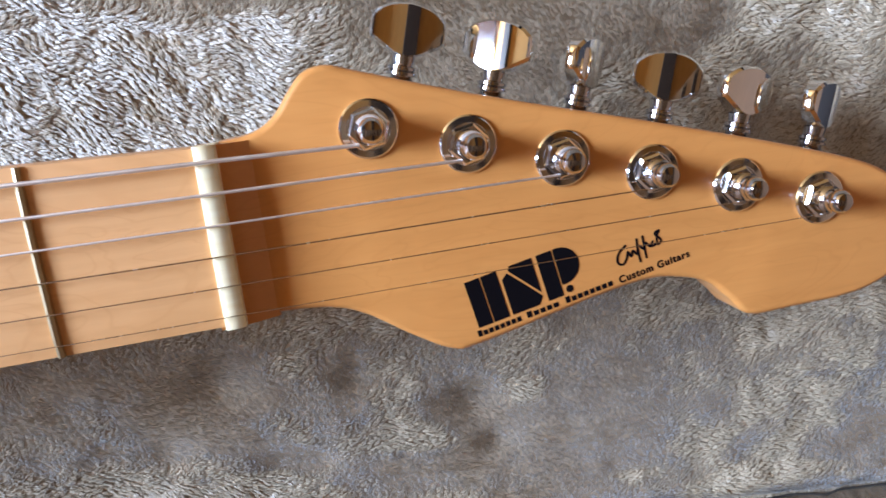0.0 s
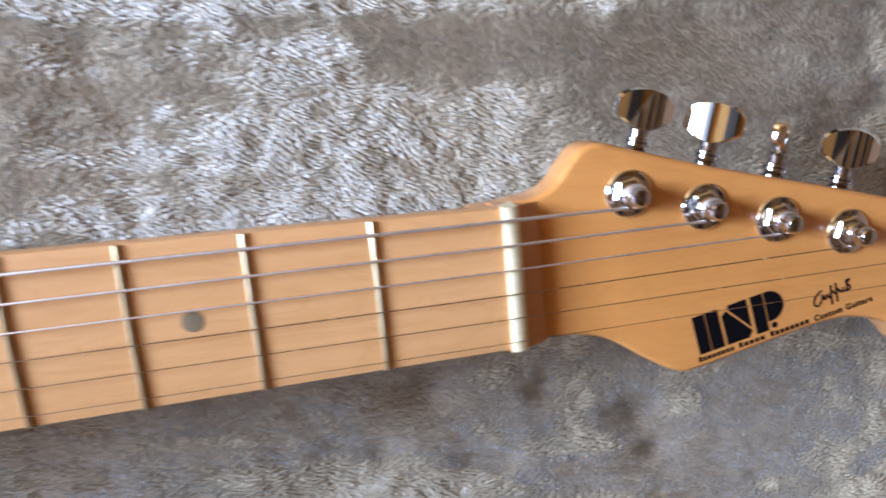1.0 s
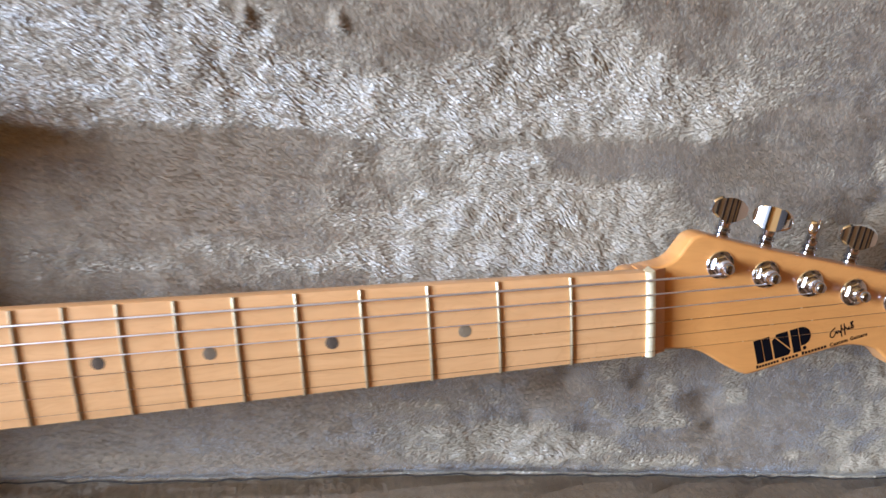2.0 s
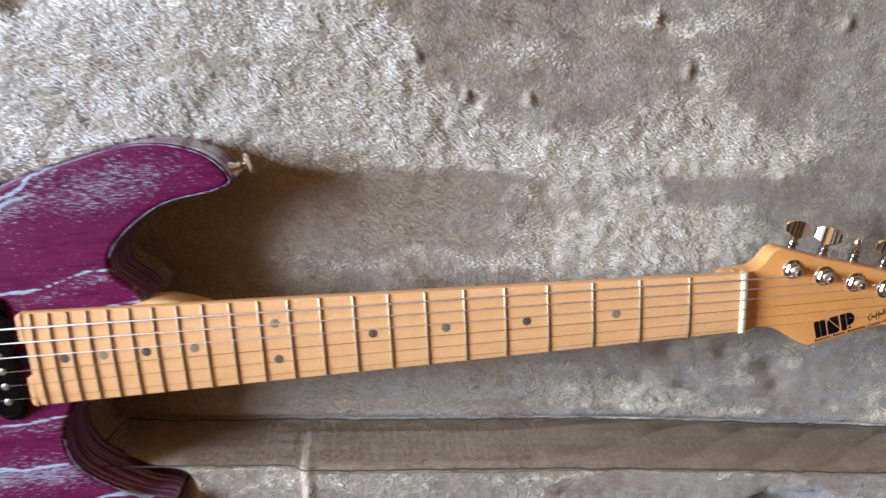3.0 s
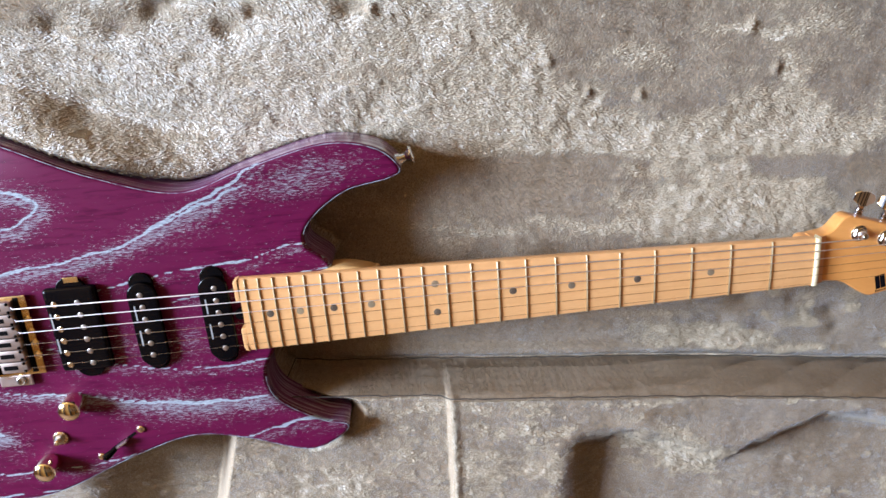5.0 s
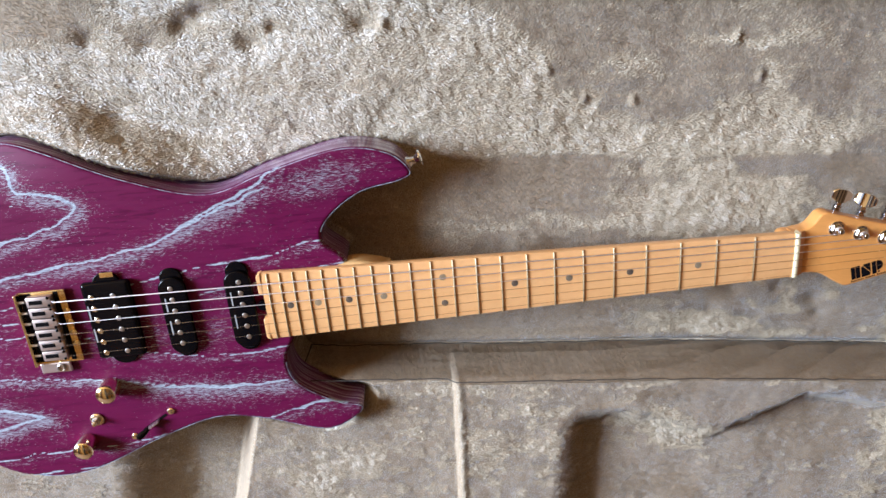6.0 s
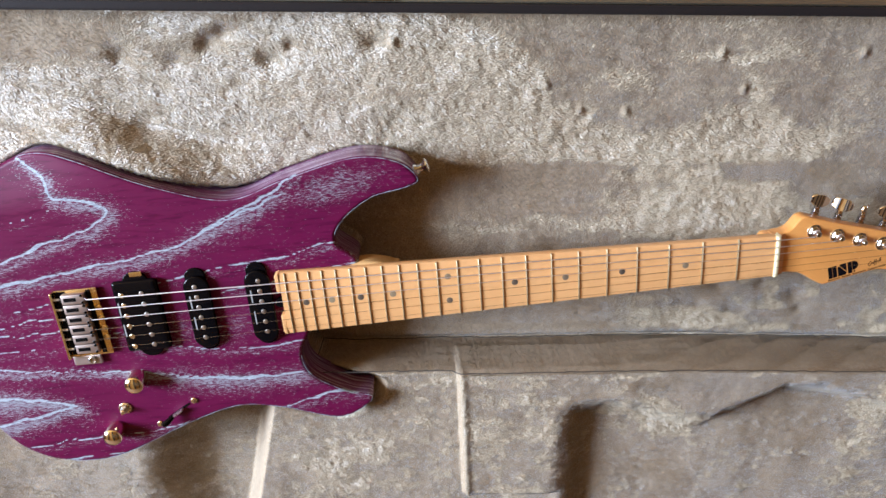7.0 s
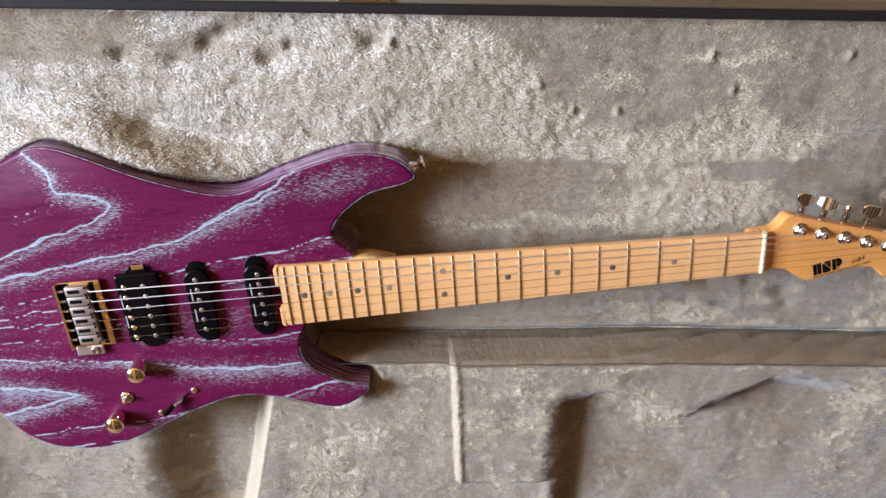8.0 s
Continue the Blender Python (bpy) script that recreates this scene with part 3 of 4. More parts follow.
KEY_TURNS = (0, -36, 48, -8, 20, 34)
first = {}
for k, (x, y) in enumerate(POSTS):
    def piece(name, make, mat, m, label="", smooth=True):
        if name in first:
            return shared(name, first[name], headstock, m)
        first[name] = part(name, make(), mat, headstock, label, smooth)
        first[name].matrix_basis = m
        return first[name]

    at = pose(x, y, FACE)
    piece("tuner_washer", lambda: lathe([(0.0070, 0), (0.0070, 0.0006), (0.0066, 0.0010), (0.0052, 0.0011), (0.0050, 0.0009)], segs=36), M_CHROME, at, "round chrome tuner washer")
    piece("tuner_nut", lambda: lathe([(0.0051, 0.0009), (0.0051, 0.0016), (0.0045, 0.0022), (0.0034, 0.0022)], segs=6), M_CHROME, at @ pose(0, 0, 0, 0, 0, 12), "chrome hexagon nut", False)
    piece("tuner_post", lambda: lathe([(0.0036, 0.002), (0.0036, 0.0048), (0.0030, 0.0054), (0.0025, 0.0062), (0.0025, 0.0072), (0.0030, 0.0080), (0.0029, 0.0094), (0.0022, 0.0104), (0.0008, 0.0108)], segs=24), M_POST, at, "chrome string post")
    mid = Vector((*GEARS[k], -0.0285)) + ALONG * 0.0075
    axis = Matrix((ALONG, Vector((0, 0, -1)), ACROSS)).transposed().to_4x4()
    at = Matrix.Translation(mid) @ axis
    piece("tuner_housing", lambda: box(-0.0135, 0.0055, -0.0052, 0.0046, -0.007, 0.0085, 0.0015), M_CHROME, at)
    piece("tuner_shaft", lambda: lathe([(0.0041, 0.006), (0.0038, 0.0128), (0.0032, 0.0132), (0.0029, 0.0140), (0.0040, 0.0143), (0.0040, 0.0150), (0.0033, 0.0153), (0.0039, 0.0157), (0.0039, 0.0164), (0.0029, 0.0168), (0.0032, 0.0192)], segs=20), M_POST, at, "turned chrome tuner shaft")
    piece("tuner_button", key_button, M_BUTTON, at @ pose(0, 0, 0.0184, 0, 0, KEY_TURNS[k]), "polished chrome tuner button")

# strings
GAUGE = (0.00117, 0.00091, 0.00066, 0.00043, 0.00033, 0.00025)
for k in range(6):
    yb, yn = 0.0262 - 0.01048 * k, 0.0176 - 0.00704 * k
    px, py = POSTS[k]
    pts = [(-0.004, yb, -0.001), (0.0, yb, 0.0038), (0.30, yb + (yn - yb) * 0.463, 0.0033), (SCALE, yn, 0.0024), (SCALE + 0.003, yn, 0.0021), (px - 0.003, py - 0.0030, FACE + 0.0068)]
    bm = tube(pts, GAUGE[k] / 2 * 0.88, 8)
    a = np.linspace(-1.9, 2.6, 14)
    tube([(px + 0.0030 * math.cos(t), py + 0.0030 * math.sin(t), FACE + 0.0068 - 0.0001 * j) for j, t in enumerate(a)], GAUGE[k] / 2, 6, bm)
    part("string", bm, M_WOUND if k < 3 else M_PLAIN, guitar, "wound steel string" if k < 3 else "thin plain steel string", True)

# printed marks on the headstock, as plain shapes
LOGO = Matrix.Translation((0.7073, -0.0346, FACE + 0.00012)) @ Matrix.Rotation(radians(12.2), 4, "Z") @ Matrix.Scale(0.984, 4)


def ink(name, outlines, label=""):
    bm = bmesh.new()
    for o in outlines:
        bm.faces.new([bm.verts.new(LOGO @ Vector((px / 1000, py / 1000, 0))) for px, py in o])
    bmesh.ops.recalc_face_normals(bm, faces=bm.faces[:])
    if bm.faces[0].normal.z < 0:
        bmesh.ops.reverse_faces(bm, faces=bm.faces[:])
    return part(name, bm, M_INK, headstock, label)


arc = lambda cx, cy, r, a0, a1, k=10: [(cx + r * math.cos(radians(a0 + (a1 - a0) * j / k)), cy + r * math.sin(radians(a0 + (a1 - a0) * j / k))) for j in range(k + 1)]
ink("logo_block", [[(1.0, 1.4), (5.0, 1.4), (5.0, 14.2), (1.0, 14.2)], [(5.35, 1.4), (9.6, 1.4), (9.6, 14.2), (5.35, 14.2)]], "black printed logo block")
ink("logo_block", [[(10.5, 1.4), (18.0, 1.4), (19.4, 3.4), (12.2, 12.6), (10.5, 11.4)], [(12.7, 13.0), (19.4, 4.4), (19.4, 14.2), (13.2, 14.2)]], "black printed logo block")
ink("logo_block", [[(20.6, 1.4), (24.8, 1.4), (24.8, 14.2), (20.6, 14.2)], [(25.2, 14.2)] + arc(26.2, 9.2, 5.0, 90, -90, 10) + [(25.2, 4.2)]], "black printed logo block")
ink("trademark_ring", [arc(26.8, 2.6, 1.0, 0, 360, 16)[:-1]], "small black printed ring")
# signature as an unreadable scrawl
bm = bmesh.new()
base = Matrix.Translation((0.7458, -0.0230, FACE + 0.0001)) @ Matrix.Rotation(radians(13), 4, "Z")
for stroke in ([(3.6, 4.8), (1.2, 3.4), (0.3, 1.2), (1.6, 0.2), (3.0, 1.6), (3.6, 3.0), (4.2, 1.4), (5.0, 2.8), (5.8, 1.4), (6.4, 2.8)], [(6.8, 5.4), (6.3, 2.0), (6.2, -1.0)], [(7.0, 3.4), (8.0, 2.0), (8.6, 3.6)],
               [(8.5, 5.6), (8.2, 2.2), (8.0, -0.6)], [(8.8, 3.6), (9.8, 2.0), (10.8, 3.2), (10.0, 2.0), (11.6, 2.2), (12.2, 4.2), (13.2, 5.2), (11.8, 4.8), (13.0, 2.6), (11.8, 1.6)]):
    tube([base @ Vector((v[0], v[1], 0)) for v in open_curve([(a, b) for a, b in stroke], 4)], 0.00032, 5, bm)
for v in bm.verts:
    v.co.z = FACE + 0.0001 + 0.2 * (v.co.z - FACE - 0.0001)
part("signature_scrawl", bm, M_INK, headstock, "black scrawled signature")
for a, b, count in ((0.2, 12.6, 8), (13.9, 23.2, 5), (24.8, 38.6, 8)):
    for k in range(count):
        bm = bmesh.new()
        u = a + (b - a) * k / count
        v = u + 0.72 * (b - a) / count
        bm.faces.new([bm.verts.new(LOGO @ Vector((px / 1000, py / 1000, 0))) for px, py in ((u, -0.9), (v, -0.9), (v, 0.4 + 0.4 * (k == 0)), (u, 0.4 + 0.4 * (k == 0)))])
        part("printed_bar", bm, M_INK, headstock)


def writing(text, size, m, mat, parent, name):
    cu = bpy.data.curves.new(name, "FONT")
    cu.body, cu.size, cu.space_character, cu.offset = text, size, 1.16, 0.00009
    ob = bpy.data.objects.new(name, cu)
    me = bpy.data.meshes.new_from_object(ob)
    bpy.data.objects.remove(ob)
    me.materials.append(mat)
    made = new(name, me)
    made.parent, made.matrix_basis = parent, m
    return tagged(made, "small black printed words")


writing("Custom Guitars", 0.0027, LOGO @ pose(0.0400, -0.0011, 0.00002), M_INK, headstock, "printed_words")

# bridge
bm = box(-0.0335, 0.0065, -0.0365, 0.0335, TOP + 0.0018, TOP + 0.0042, 0.0007)
plate = part("bridge_plate", bm, M_GOLD, guitar, "gold-toned tremolo base plate")
part("bridge_rear_wall", box(-0.0345, -0.0324, -0.0365, 0.0335, TOP + 0.0018, TOP + 0.0105, 0.0006), M_GOLD, plate, "gold raised rear edge of the bridge")
part("arm_tab", box(-0.0335, -0.0065, -0.0465, -0.0365, TOP + 0.0018, TOP + 0.0044, 0.0012), M_SADDLE, plate)
part("arm_socket", lathe([(0.0040, 0), (0.0040, 0.0016), (0.0030, 0.0020), (0.0028, 0.0006)], (-0.0150, -0.0415, TOP + 0.0042), 20), M_SATIN, plate)
part("bridge_slot", box(-0.0322, -0.0226, -0.0345, 0.0320, TOP + 0.0040, TOP + 0.0047, 0.0002), M_SLOT_SHADE, plate)
part("bridge_slot", box(-0.0036, 0.0006, -0.0345, 0.0320, TOP + 0.0040, TOP + 0.0047, 0.0002), M_SLOT_SHADE, plate)
saddle = None
for k in range(6):
    y = 0.0262 - 0.01048 * k
    m = pose(0, y, TOP)
    if saddle is None:
        bm = box(-0.0246, -0.0034, -0.0048, 0.0048, 0.0044, 0.0112, 0.0010)
        saddle = part("saddle", bm, M_SADDLE, plate, "pale nickel bridge saddle", True)
        notch = part("saddle_slot", box(-0.0222, -0.0108, -0.0019, 0.0019, 0.0110, 0.01135, 0.0), M_SLOT_SHADE, plate)
        screw = part("saddle_screw", lathe([(0.0011, 0.0), (0.0011, 0.006)], (-0.0335, 0, 0.0078), 10, turn=Matrix.Rotation(radians(90), 4, "Y")), M_SATIN, plate)
        grub = part("height_screw", lathe([(0.0013, 0.0095), (0.0013, 0.0117), (0.0009, 0.0120)], (-0.0055, 0.0034, 0), 10), M_BLACK, plate)
        for o in (saddle, notch, screw, grub):
            o.matrix_basis = m
    else:
        for name, o in (("saddle", saddle), ("saddle_slot", notch), ("saddle_screw", screw), ("height_screw", grub)):
            shared(name, o, plate, m)
    shared("height_screw", grub, plate, m @ pose(0, -0.0068, 0))
    if 0 < k < 5:
        part("mounting_screw", lathe([(0.0032, 0.004), (0.0032, 0.0050), (0.0024, 0.0060), (0.0010, 0.0062)], (0.0046, y - 0.003, TOP), 18), M_GOLD, plate, "gold domed mounting screw", True)

# pickups
def stadium(cx, half, length, y0):
    return [(cx + half * math.cos(t), y0 + length + half * 0.9 * math.sin(t)) for t in np.linspace(0, math.pi, 12)] + [(cx + half * math.cos(t), y0 - length + half * 0.9 * math.sin(t)) for t in np.linspace(math.pi, 2 * math.pi, 12)]


pole = None
for cx, px in ((0.0978, 0.0969), (0.1548, 0.1562)):
    part("pickup_base", slab(stadium(cx, 0.0098, 0.0345, -0.0008), TOP - 0.0005, TOP + 0.0022, rounding=0.0010), M_BLACK, guitar, "black single-coil pickup base", True)
    cover = part("pickup_cover", slab(stadium(cx, 0.0120, 0.0268, -0.0024), TOP + 0.0018, TOP + 0.0062, rounding=0.0018), M_BLACK, guitar, "glossy black single-coil pickup cover", True)
    for k in range(6):
        y = 0.0250 - 0.0107 * k
        m = pose(px, y, TOP + 0.0062)
        if pole is None:
            pole = part("pole_piece", lathe([(0.0023, -0.002), (0.0023, 0.0002), (0.0019, 0.0004)], segs=18), M_POLE, cover, "steel pole piece", True)
            pole.matrix_basis = m
        else:
            shared("pole_piece", pole, cover, m)
    for y0, y1 in ((0.0160, 0.0030), (-0.0060, -0.0195)):
        part("printed_bar", box(cx - 0.0078, cx - 0.0066, y1, y0, TOP + 0.0062, TOP + 0.00635), M_PRINT, cover)
bm = box(0.0212, 0.0630, -0.0365, 0.0372, TOP - 0.0005, TOP + 0.0075, 0.0040, segments=4)
cover = part("humbucker_cover", bm, M_BLACK, guitar, "glossy black humbucker pickup", True)
part("humbucker_ear", slab(stadium(0.0425, 0.0120, 0.0340, 0.0000), TOP - 0.0005, TOP + 0.0030, rounding=0.001), M_BLACK, guitar, smooth=True)
part("humbucker_bracket", box(0.0395, 0.0510, 0.0405, 0.0450, TOP + 0.0032, TOP + 0.0042, 0.0004), M_GOLD, guitar, "small gold bracket")
for cx in (0.0294, 0.0478):
    for k in range(6):
        m = pose(cx, 0.0242 - 0.0108 * k, TOP + 0.0075)
        if cx > 0.04:
            shared("pole_piece", pole, cover, m)
        elif k:
            shared("pole_screw", slotted, cover, m)
        else:
            slotted = part("pole_screw", box(-0.0024, 0.0024, -0.0003, 0.0003, 0.0006, 0.0008, 0, lathe([(0.0025, -0.001), (0.0025, 0.0004), (0.0019, 0.0007)], segs=18)), M_PALE, cover, "pale gold slotted pole screw")
            slotted.matrix_basis = m
for y0, y1 in ((0.0165, 0.0030), (-0.0060, -0.0190)):
    part("printed_bar", box(0.0236, 0.0248, y1, y0, TOP + 0.0075, TOP + 0.00765), M_PRINT, cover)

# controls
for x, y in ((0.0212, -0.0685), (-0.0136, -0.1255)):
    part("knob", lathe([(0.0092, 0.0003), (0.0094, 0.0012), (0.0092, 0.0150), (0.0088, 0.0160), (0.0078, 0.0170), (0.0055, 0.0180), (0.0028, 0.0186), (0.0008, 0.0187)], (x, y, TOP), 40), M_KNOB, guitar, "domed polished control knob, its gold reflection put into the colour", True)
x, y = 0.0000, -0.1020
part("toggle_ring", lathe([(0.0064, 0), (0.0064, 0.0012), (0.0056, 0.0020), (0.0040, 0.0022)], (x, y, TOP), 28), M_PALE, guitar, "round pale gold switch collar", True)
part("toggle_nut", lathe([(0.0042, 0.002), (0.0042, 0.0034), (0.0030, 0.0042)], (x, y, TOP), 6), M_SATIN, guitar)
part("toggle_tip", lathe([(0.0018, 0.003), (0.0018, 0.0060), (0.0024, 0.0085), (0.0014, 0.0100)], (x, y, TOP), 14), M_PALE, guitar, smooth=True)
sa, sb = Vector((0.0688, -0.1010, TOP)), Vector((0.0285, -0.1255, TOP))
along = (sb - sa).normalized()
turn = Matrix.Rotation(math.atan2(along.y, along.x), 4, "Z")
for p in (sa, sb - along * 0.002):
    part("switch_screw", lathe([(0.0034, 0.0), (0.0034, 0.0010), (0.0026, 0.0019), (0.0009, 0.0022)], p, 18), M_PALE, guitar, "domed pale gold screw", True)
o = part("switch_slot", box(0.006, 0.034, -0.0011, 0.0011, 0.0001, 0.0005), M_SLOT_SHADE, guitar)
o.matrix_basis = Matrix.Translation(sa) @ turn
o = part("switch_blade", box(0.014, 0.027, -0.0007, 0.0007, 0.0004, 0.0070, 0.0003), M_SATIN, guitar)
o.matrix_basis = Matrix.Translation(sa) @ turn
o = part("switch_tip", lathe([(0.0016, 0.0), (0.0024, 0.003), (0.0032, 0.0080), (0.0030, 0.0118), (0.0014, 0.0134)], (0.0255, 0, 0.0060), 16, turn=Matrix.Rotation(radians(66), 4, "Y")), M_BLACK, guitar, "black plastic switch tip", True)
o.matrix_basis = Matrix.Translation(sa) @ turn
# strap button on the upper horn
tip, out = Vector((0.3135, 0.1105, TOP - 0.020)), Matrix.Rotation(radians(90), 4, "Y")
part("strap_button", lathe([(0.0055, -0.001), (0.0050, 0.0012), (0.0034, 0.0030), (0.0032, 0.0060), (0.0058, 0.0095), (0.0072, 0.0105), (0.0072, 0.0115), (0.0058, 0.0125)], tip, 24, turn=Matrix.Rotation(radians(18), 4, "Z") @ out), M_CHROME, guitar, "flared chrome strap button", True)

# ---- the case ----
case = thing("guitar_case", "open hard guitar case lined with grey-beige plush", "guitar case")
CX0, CX1, CY0, CY1 = -0.265, 0.945, -0.330, 0.280
ca, sa_ = math.cos(radians(TURN_G)), math.sin(radians(TURN_G))
OUT = np.stack([BODY[:, 0] * ca - BODY[:, 1] * sa_, BODY[:, 0] * sa_ + BODY[:, 1] * ca], 1)

FLOOR_Y = (-0.35, -0.11, -0.075, -0.05, 0.0, 0.08, 0.13, 0.16, 0.20, 0.24, 0.27, 0.30)
FLOOR_Z = (0.016, 0.016, 0.016, 0.0175, 0.025, 0.034, 0.041, 0.046, 0.058, 0.068, 0.076, 0.079)
DENTS = ((0.045, 0.239, 0.011, 5), (0.121, 0.251, 0.010, 6), (0.136, 0.261, 0.009, 6), (0.173, 0.237, 0.011, 6), (0.193, 0.249, 0.007, 4), (0.265, 0.254, 0.011, 6), (0.052, 0.172, 0.017, 5), (-0.055, 0.169, 0.015, 5),
         (0.586, 0.240, 0.006, 1.2), (0.616, 0.208, 0.007, 1.5), (0.519, 0.124, 0.009, 3), (0.461, 0.185, 0.006, 1.5), (0.090, 0.235, 0.008, 3),
         (0.631, -0.004, 0.011, 3), (0.679, -0.006, 0.008, 2), (0.721, -0.020, 0.011, 3), (0.730, -0.038, 0.007, 2), (0.650, -0.037, 0.009, 2), (0.664, -0.038, 0.009, 2), (0.612, -0.030, 0.008, 2))
RIDGES = ((0.281, 0.254, 0.006, 4), (0.498, 0.190, 0.005, 3), (0.605, 0.213, 0.005, 3), (0.576, 0.246, 0.005, 3), (0.708, 0.247, 0.006, 3), (0.455, 0.192, 0.005, 3), (0.420, 0.215, 0.006, 2))


def ruffle(x, y, raw=False):
    """How the pile was stroked: 0 where it lies combed towards the window, 1 where it was brushed up away from it."""
    u, v = x + 0.009 * soft_noise(x, y, 0.03, 24) + 0.004 * soft_noise(x, y, 0.008, 26), y + 0.007 * soft_noise(x, y, 0.025, 25) + 0.003 * soft_noise(x, y, 0.007, 27)
    high = step(0.14, 0.18, y) * step(0.30, 0.45, x)
    r = 0.27 + (0.13 - 0.05 * high) * soft_noise(x, y, 0.045, 21) + (0.16 - 0.08 * high) * soft_noise(0.45 * x + 0.2 * y, 1.7 * y, 0.012, 22)
    r = r - 0.14 * step(0.45, 0.48, x) * step(-0.075, -0.085, y)
    near = step(0.53, 0.60, x) * step(-0.068, -0.060, y) * step(0.150, 0.125, y)
    r = r + near * (0.22 - 0.20 * step(0.03, -0.01, y) + 0.22 * soft_noise(x, y, 0.016, 28) + 0.08 * soft_noise(x + y, 0.5 * (x - y), 0.007, 29))
    lid = step(-0.076, -0.086, y)
    r = r + lid * (0.0 + 0.28 * soft_noise(x, y, 0.014, 30) + 0.26 * soft_noise(x, 1.4 * y, 0.0055, 39)) + 0.10 * (1 - lid) * soft_noise(0.6 * x, y, 0.0045, 39)
    r = r + 0.06 * step(0.15, 0.18, y)
    # the broad stroked field beside the upper bout, running out to a point along the neck
    low = np.interp(u, (-0.2, 0.05, 0.20, 0.30, 0.34), (0.05, 0.11, 0.11, 0.128, 0.137))
    high = np.interp(u, (0.30, 0.37, 0.43, 0.47, 0.55, 0.59, 0.635, 0.70, 0.75), (0.30, 0.262, 0.212, 0.170, 0.168, 0.190, 0.187, 0.173, 0.150))
    r = r + 0.52 * step(-0.004, 0.004, y + 0.4 * (v - y) - low) * step(0.012, -0.010, v - high) * step(0.76, 0.68, u)
    # the patch right of the upper horn leans the pile darker, for its shadow
    for cx, cy, sx, sy, a in ((-0.035, 0.255, 0.050, 0.024, -1.1), (0.155, 0.266, 0.03, 0.007, -0.35), (0.03, 0.262, 0.05, 0.012, -0.5), (0.11, 0.248, 0.05, 0.014, -0.25), (0.29, 0.203, 0.07, 0.005, -0.4), (0.034, 0.192, 0.012, 0.007, -0.4), (-0.01, 0.182, 0.04, 0.010, -0.3), (0.095, 0.122, 0.05, 0.010, -0.5), (0.06, 0.185, 0.12, 0.035, 0.2),
                              (0.55, 0.093, 0.06, 0.016, 0.42), (0.52, 0.069, 0.14, 0.007, 0.6), (0.59, 0.243, 0.06, 0.006, 0.4), (0.614, 0.211, 0.006, 0.014, 0.5), (0.463, 0.185, 0.006, 0.014, 0.5), (0.503, 0.19, 0.005, 0.004, 0.6), (0.49, 0.222, 0.035, 0.007, 0.35), (0.62, 0.09, 0.06, 0.04, 0.30), (0.84, 0.06, 0.07, 0.06, 0.15),
                              (0.37, 0.10, 0.08, 0.028, -0.3), (0.525, 0.128, 0.035, 0.014, 0.45), (0.68, 0.125, 0.06, 0.022, -0.42), (0.745, 0.10, 0.04, 0.025, -0.2), (0.70, 0.004, 0.05, 0.022, -0.22), (0.625, -0.025, 0.018, 0.010, -0.35), (0.585, -0.042, 0.022, 0.012, 0.35), (0.845, -0.055, 0.030, 0.03, 0.40), (0.76, -0.05, 0.03, 0.02, -0.25), (0.36, -0.02, 0.12, 0.05, -0.3), (0.655, -0.012, 0.03, 0.02, -0.2), (0.72, -0.03, 0.07, 0.025, -0.28), (0.62, 0.13, 0.045, 0.02, -0.22), (0.60, -0.045, 0.05, 0.018, 0.5), (0.66, -0.02, 0.09, 0.03, 0.32), (0.80, -0.03, 0.06, 0.035, 0.12), (0.631, -0.004, 0.015, 0.008, -0.5), (0.678, -0.006, 0.008, 0.014, -0.4), (0.722, -0.021, 0.015, 0.009, -0.45), (0.730, -0.040, 0.008, 0.012, -0.4), (0.652, -0.037, 0.020, 0.005, -0.6),
                              (0.745, -0.020, 0.006, 0.006, 0.6), (0.704, -0.034, 0.012, 0.008, 0.4), (0.634, -0.048, 0.012, 0.008, 0.5), (0.65, -0.0655, 0.3, 0.003, 0.1), (0.65, -0.0835, 0.3, 0.0025, 0.3), (0.40, -0.15, 0.045, 0.06, 0.22), (0.40, -0.232, 0.05, 0.008, 0.5), (0.27, -0.18, 0.05, 0.025, 0.25), (0.215, -0.215, 0.025, 0.02, 0.45), (0.250, -0.175, 0.025, 0.012, 0.45), (0.20, -0.26, 0.05, 0.03, 0.4), (0.06, -0.20, 0.07, 0.04, -0.2),
                              (0.485, -0.135, 0.025, 0.025, -0.6), (0.540, -0.134, 0.030, 0.018, 2.2), (0.592, -0.153, 0.026, 0.018, 2.4), (0.69, -0.120, 0.045, 0.022, -0.6), (0.850, -0.135, 0.040, 0.020, 1.0), (0.815, -0.20, 0.02, 0.07, 0.5), (0.68, -0.205, 0.06, 0.006, 0.3)):
        r = r + a * np.exp(-(((u - cx) / sx) ** 2 + ((v - cy) / sy) ** 2))
    r = r + 1.2 * np.exp(-(((x + 0.06 * (y + 0.074) - 0.347) / 0.003) ** 2)) * step(-0.080, -0.092, y) * step(-0.236, -0.228, y)
    for dx, dy, size, deep in DENTS:
        r = r - 0.06 * deep * np.exp(-((x - dx) ** 2 + (1.2 * (y - dy)) ** 2) / (2 * (0.8 * size) ** 2))
    r = 0.5 + 1.2 * (r - 0.5)
    return np.clip(r, 0, 1.6 if raw else 1)


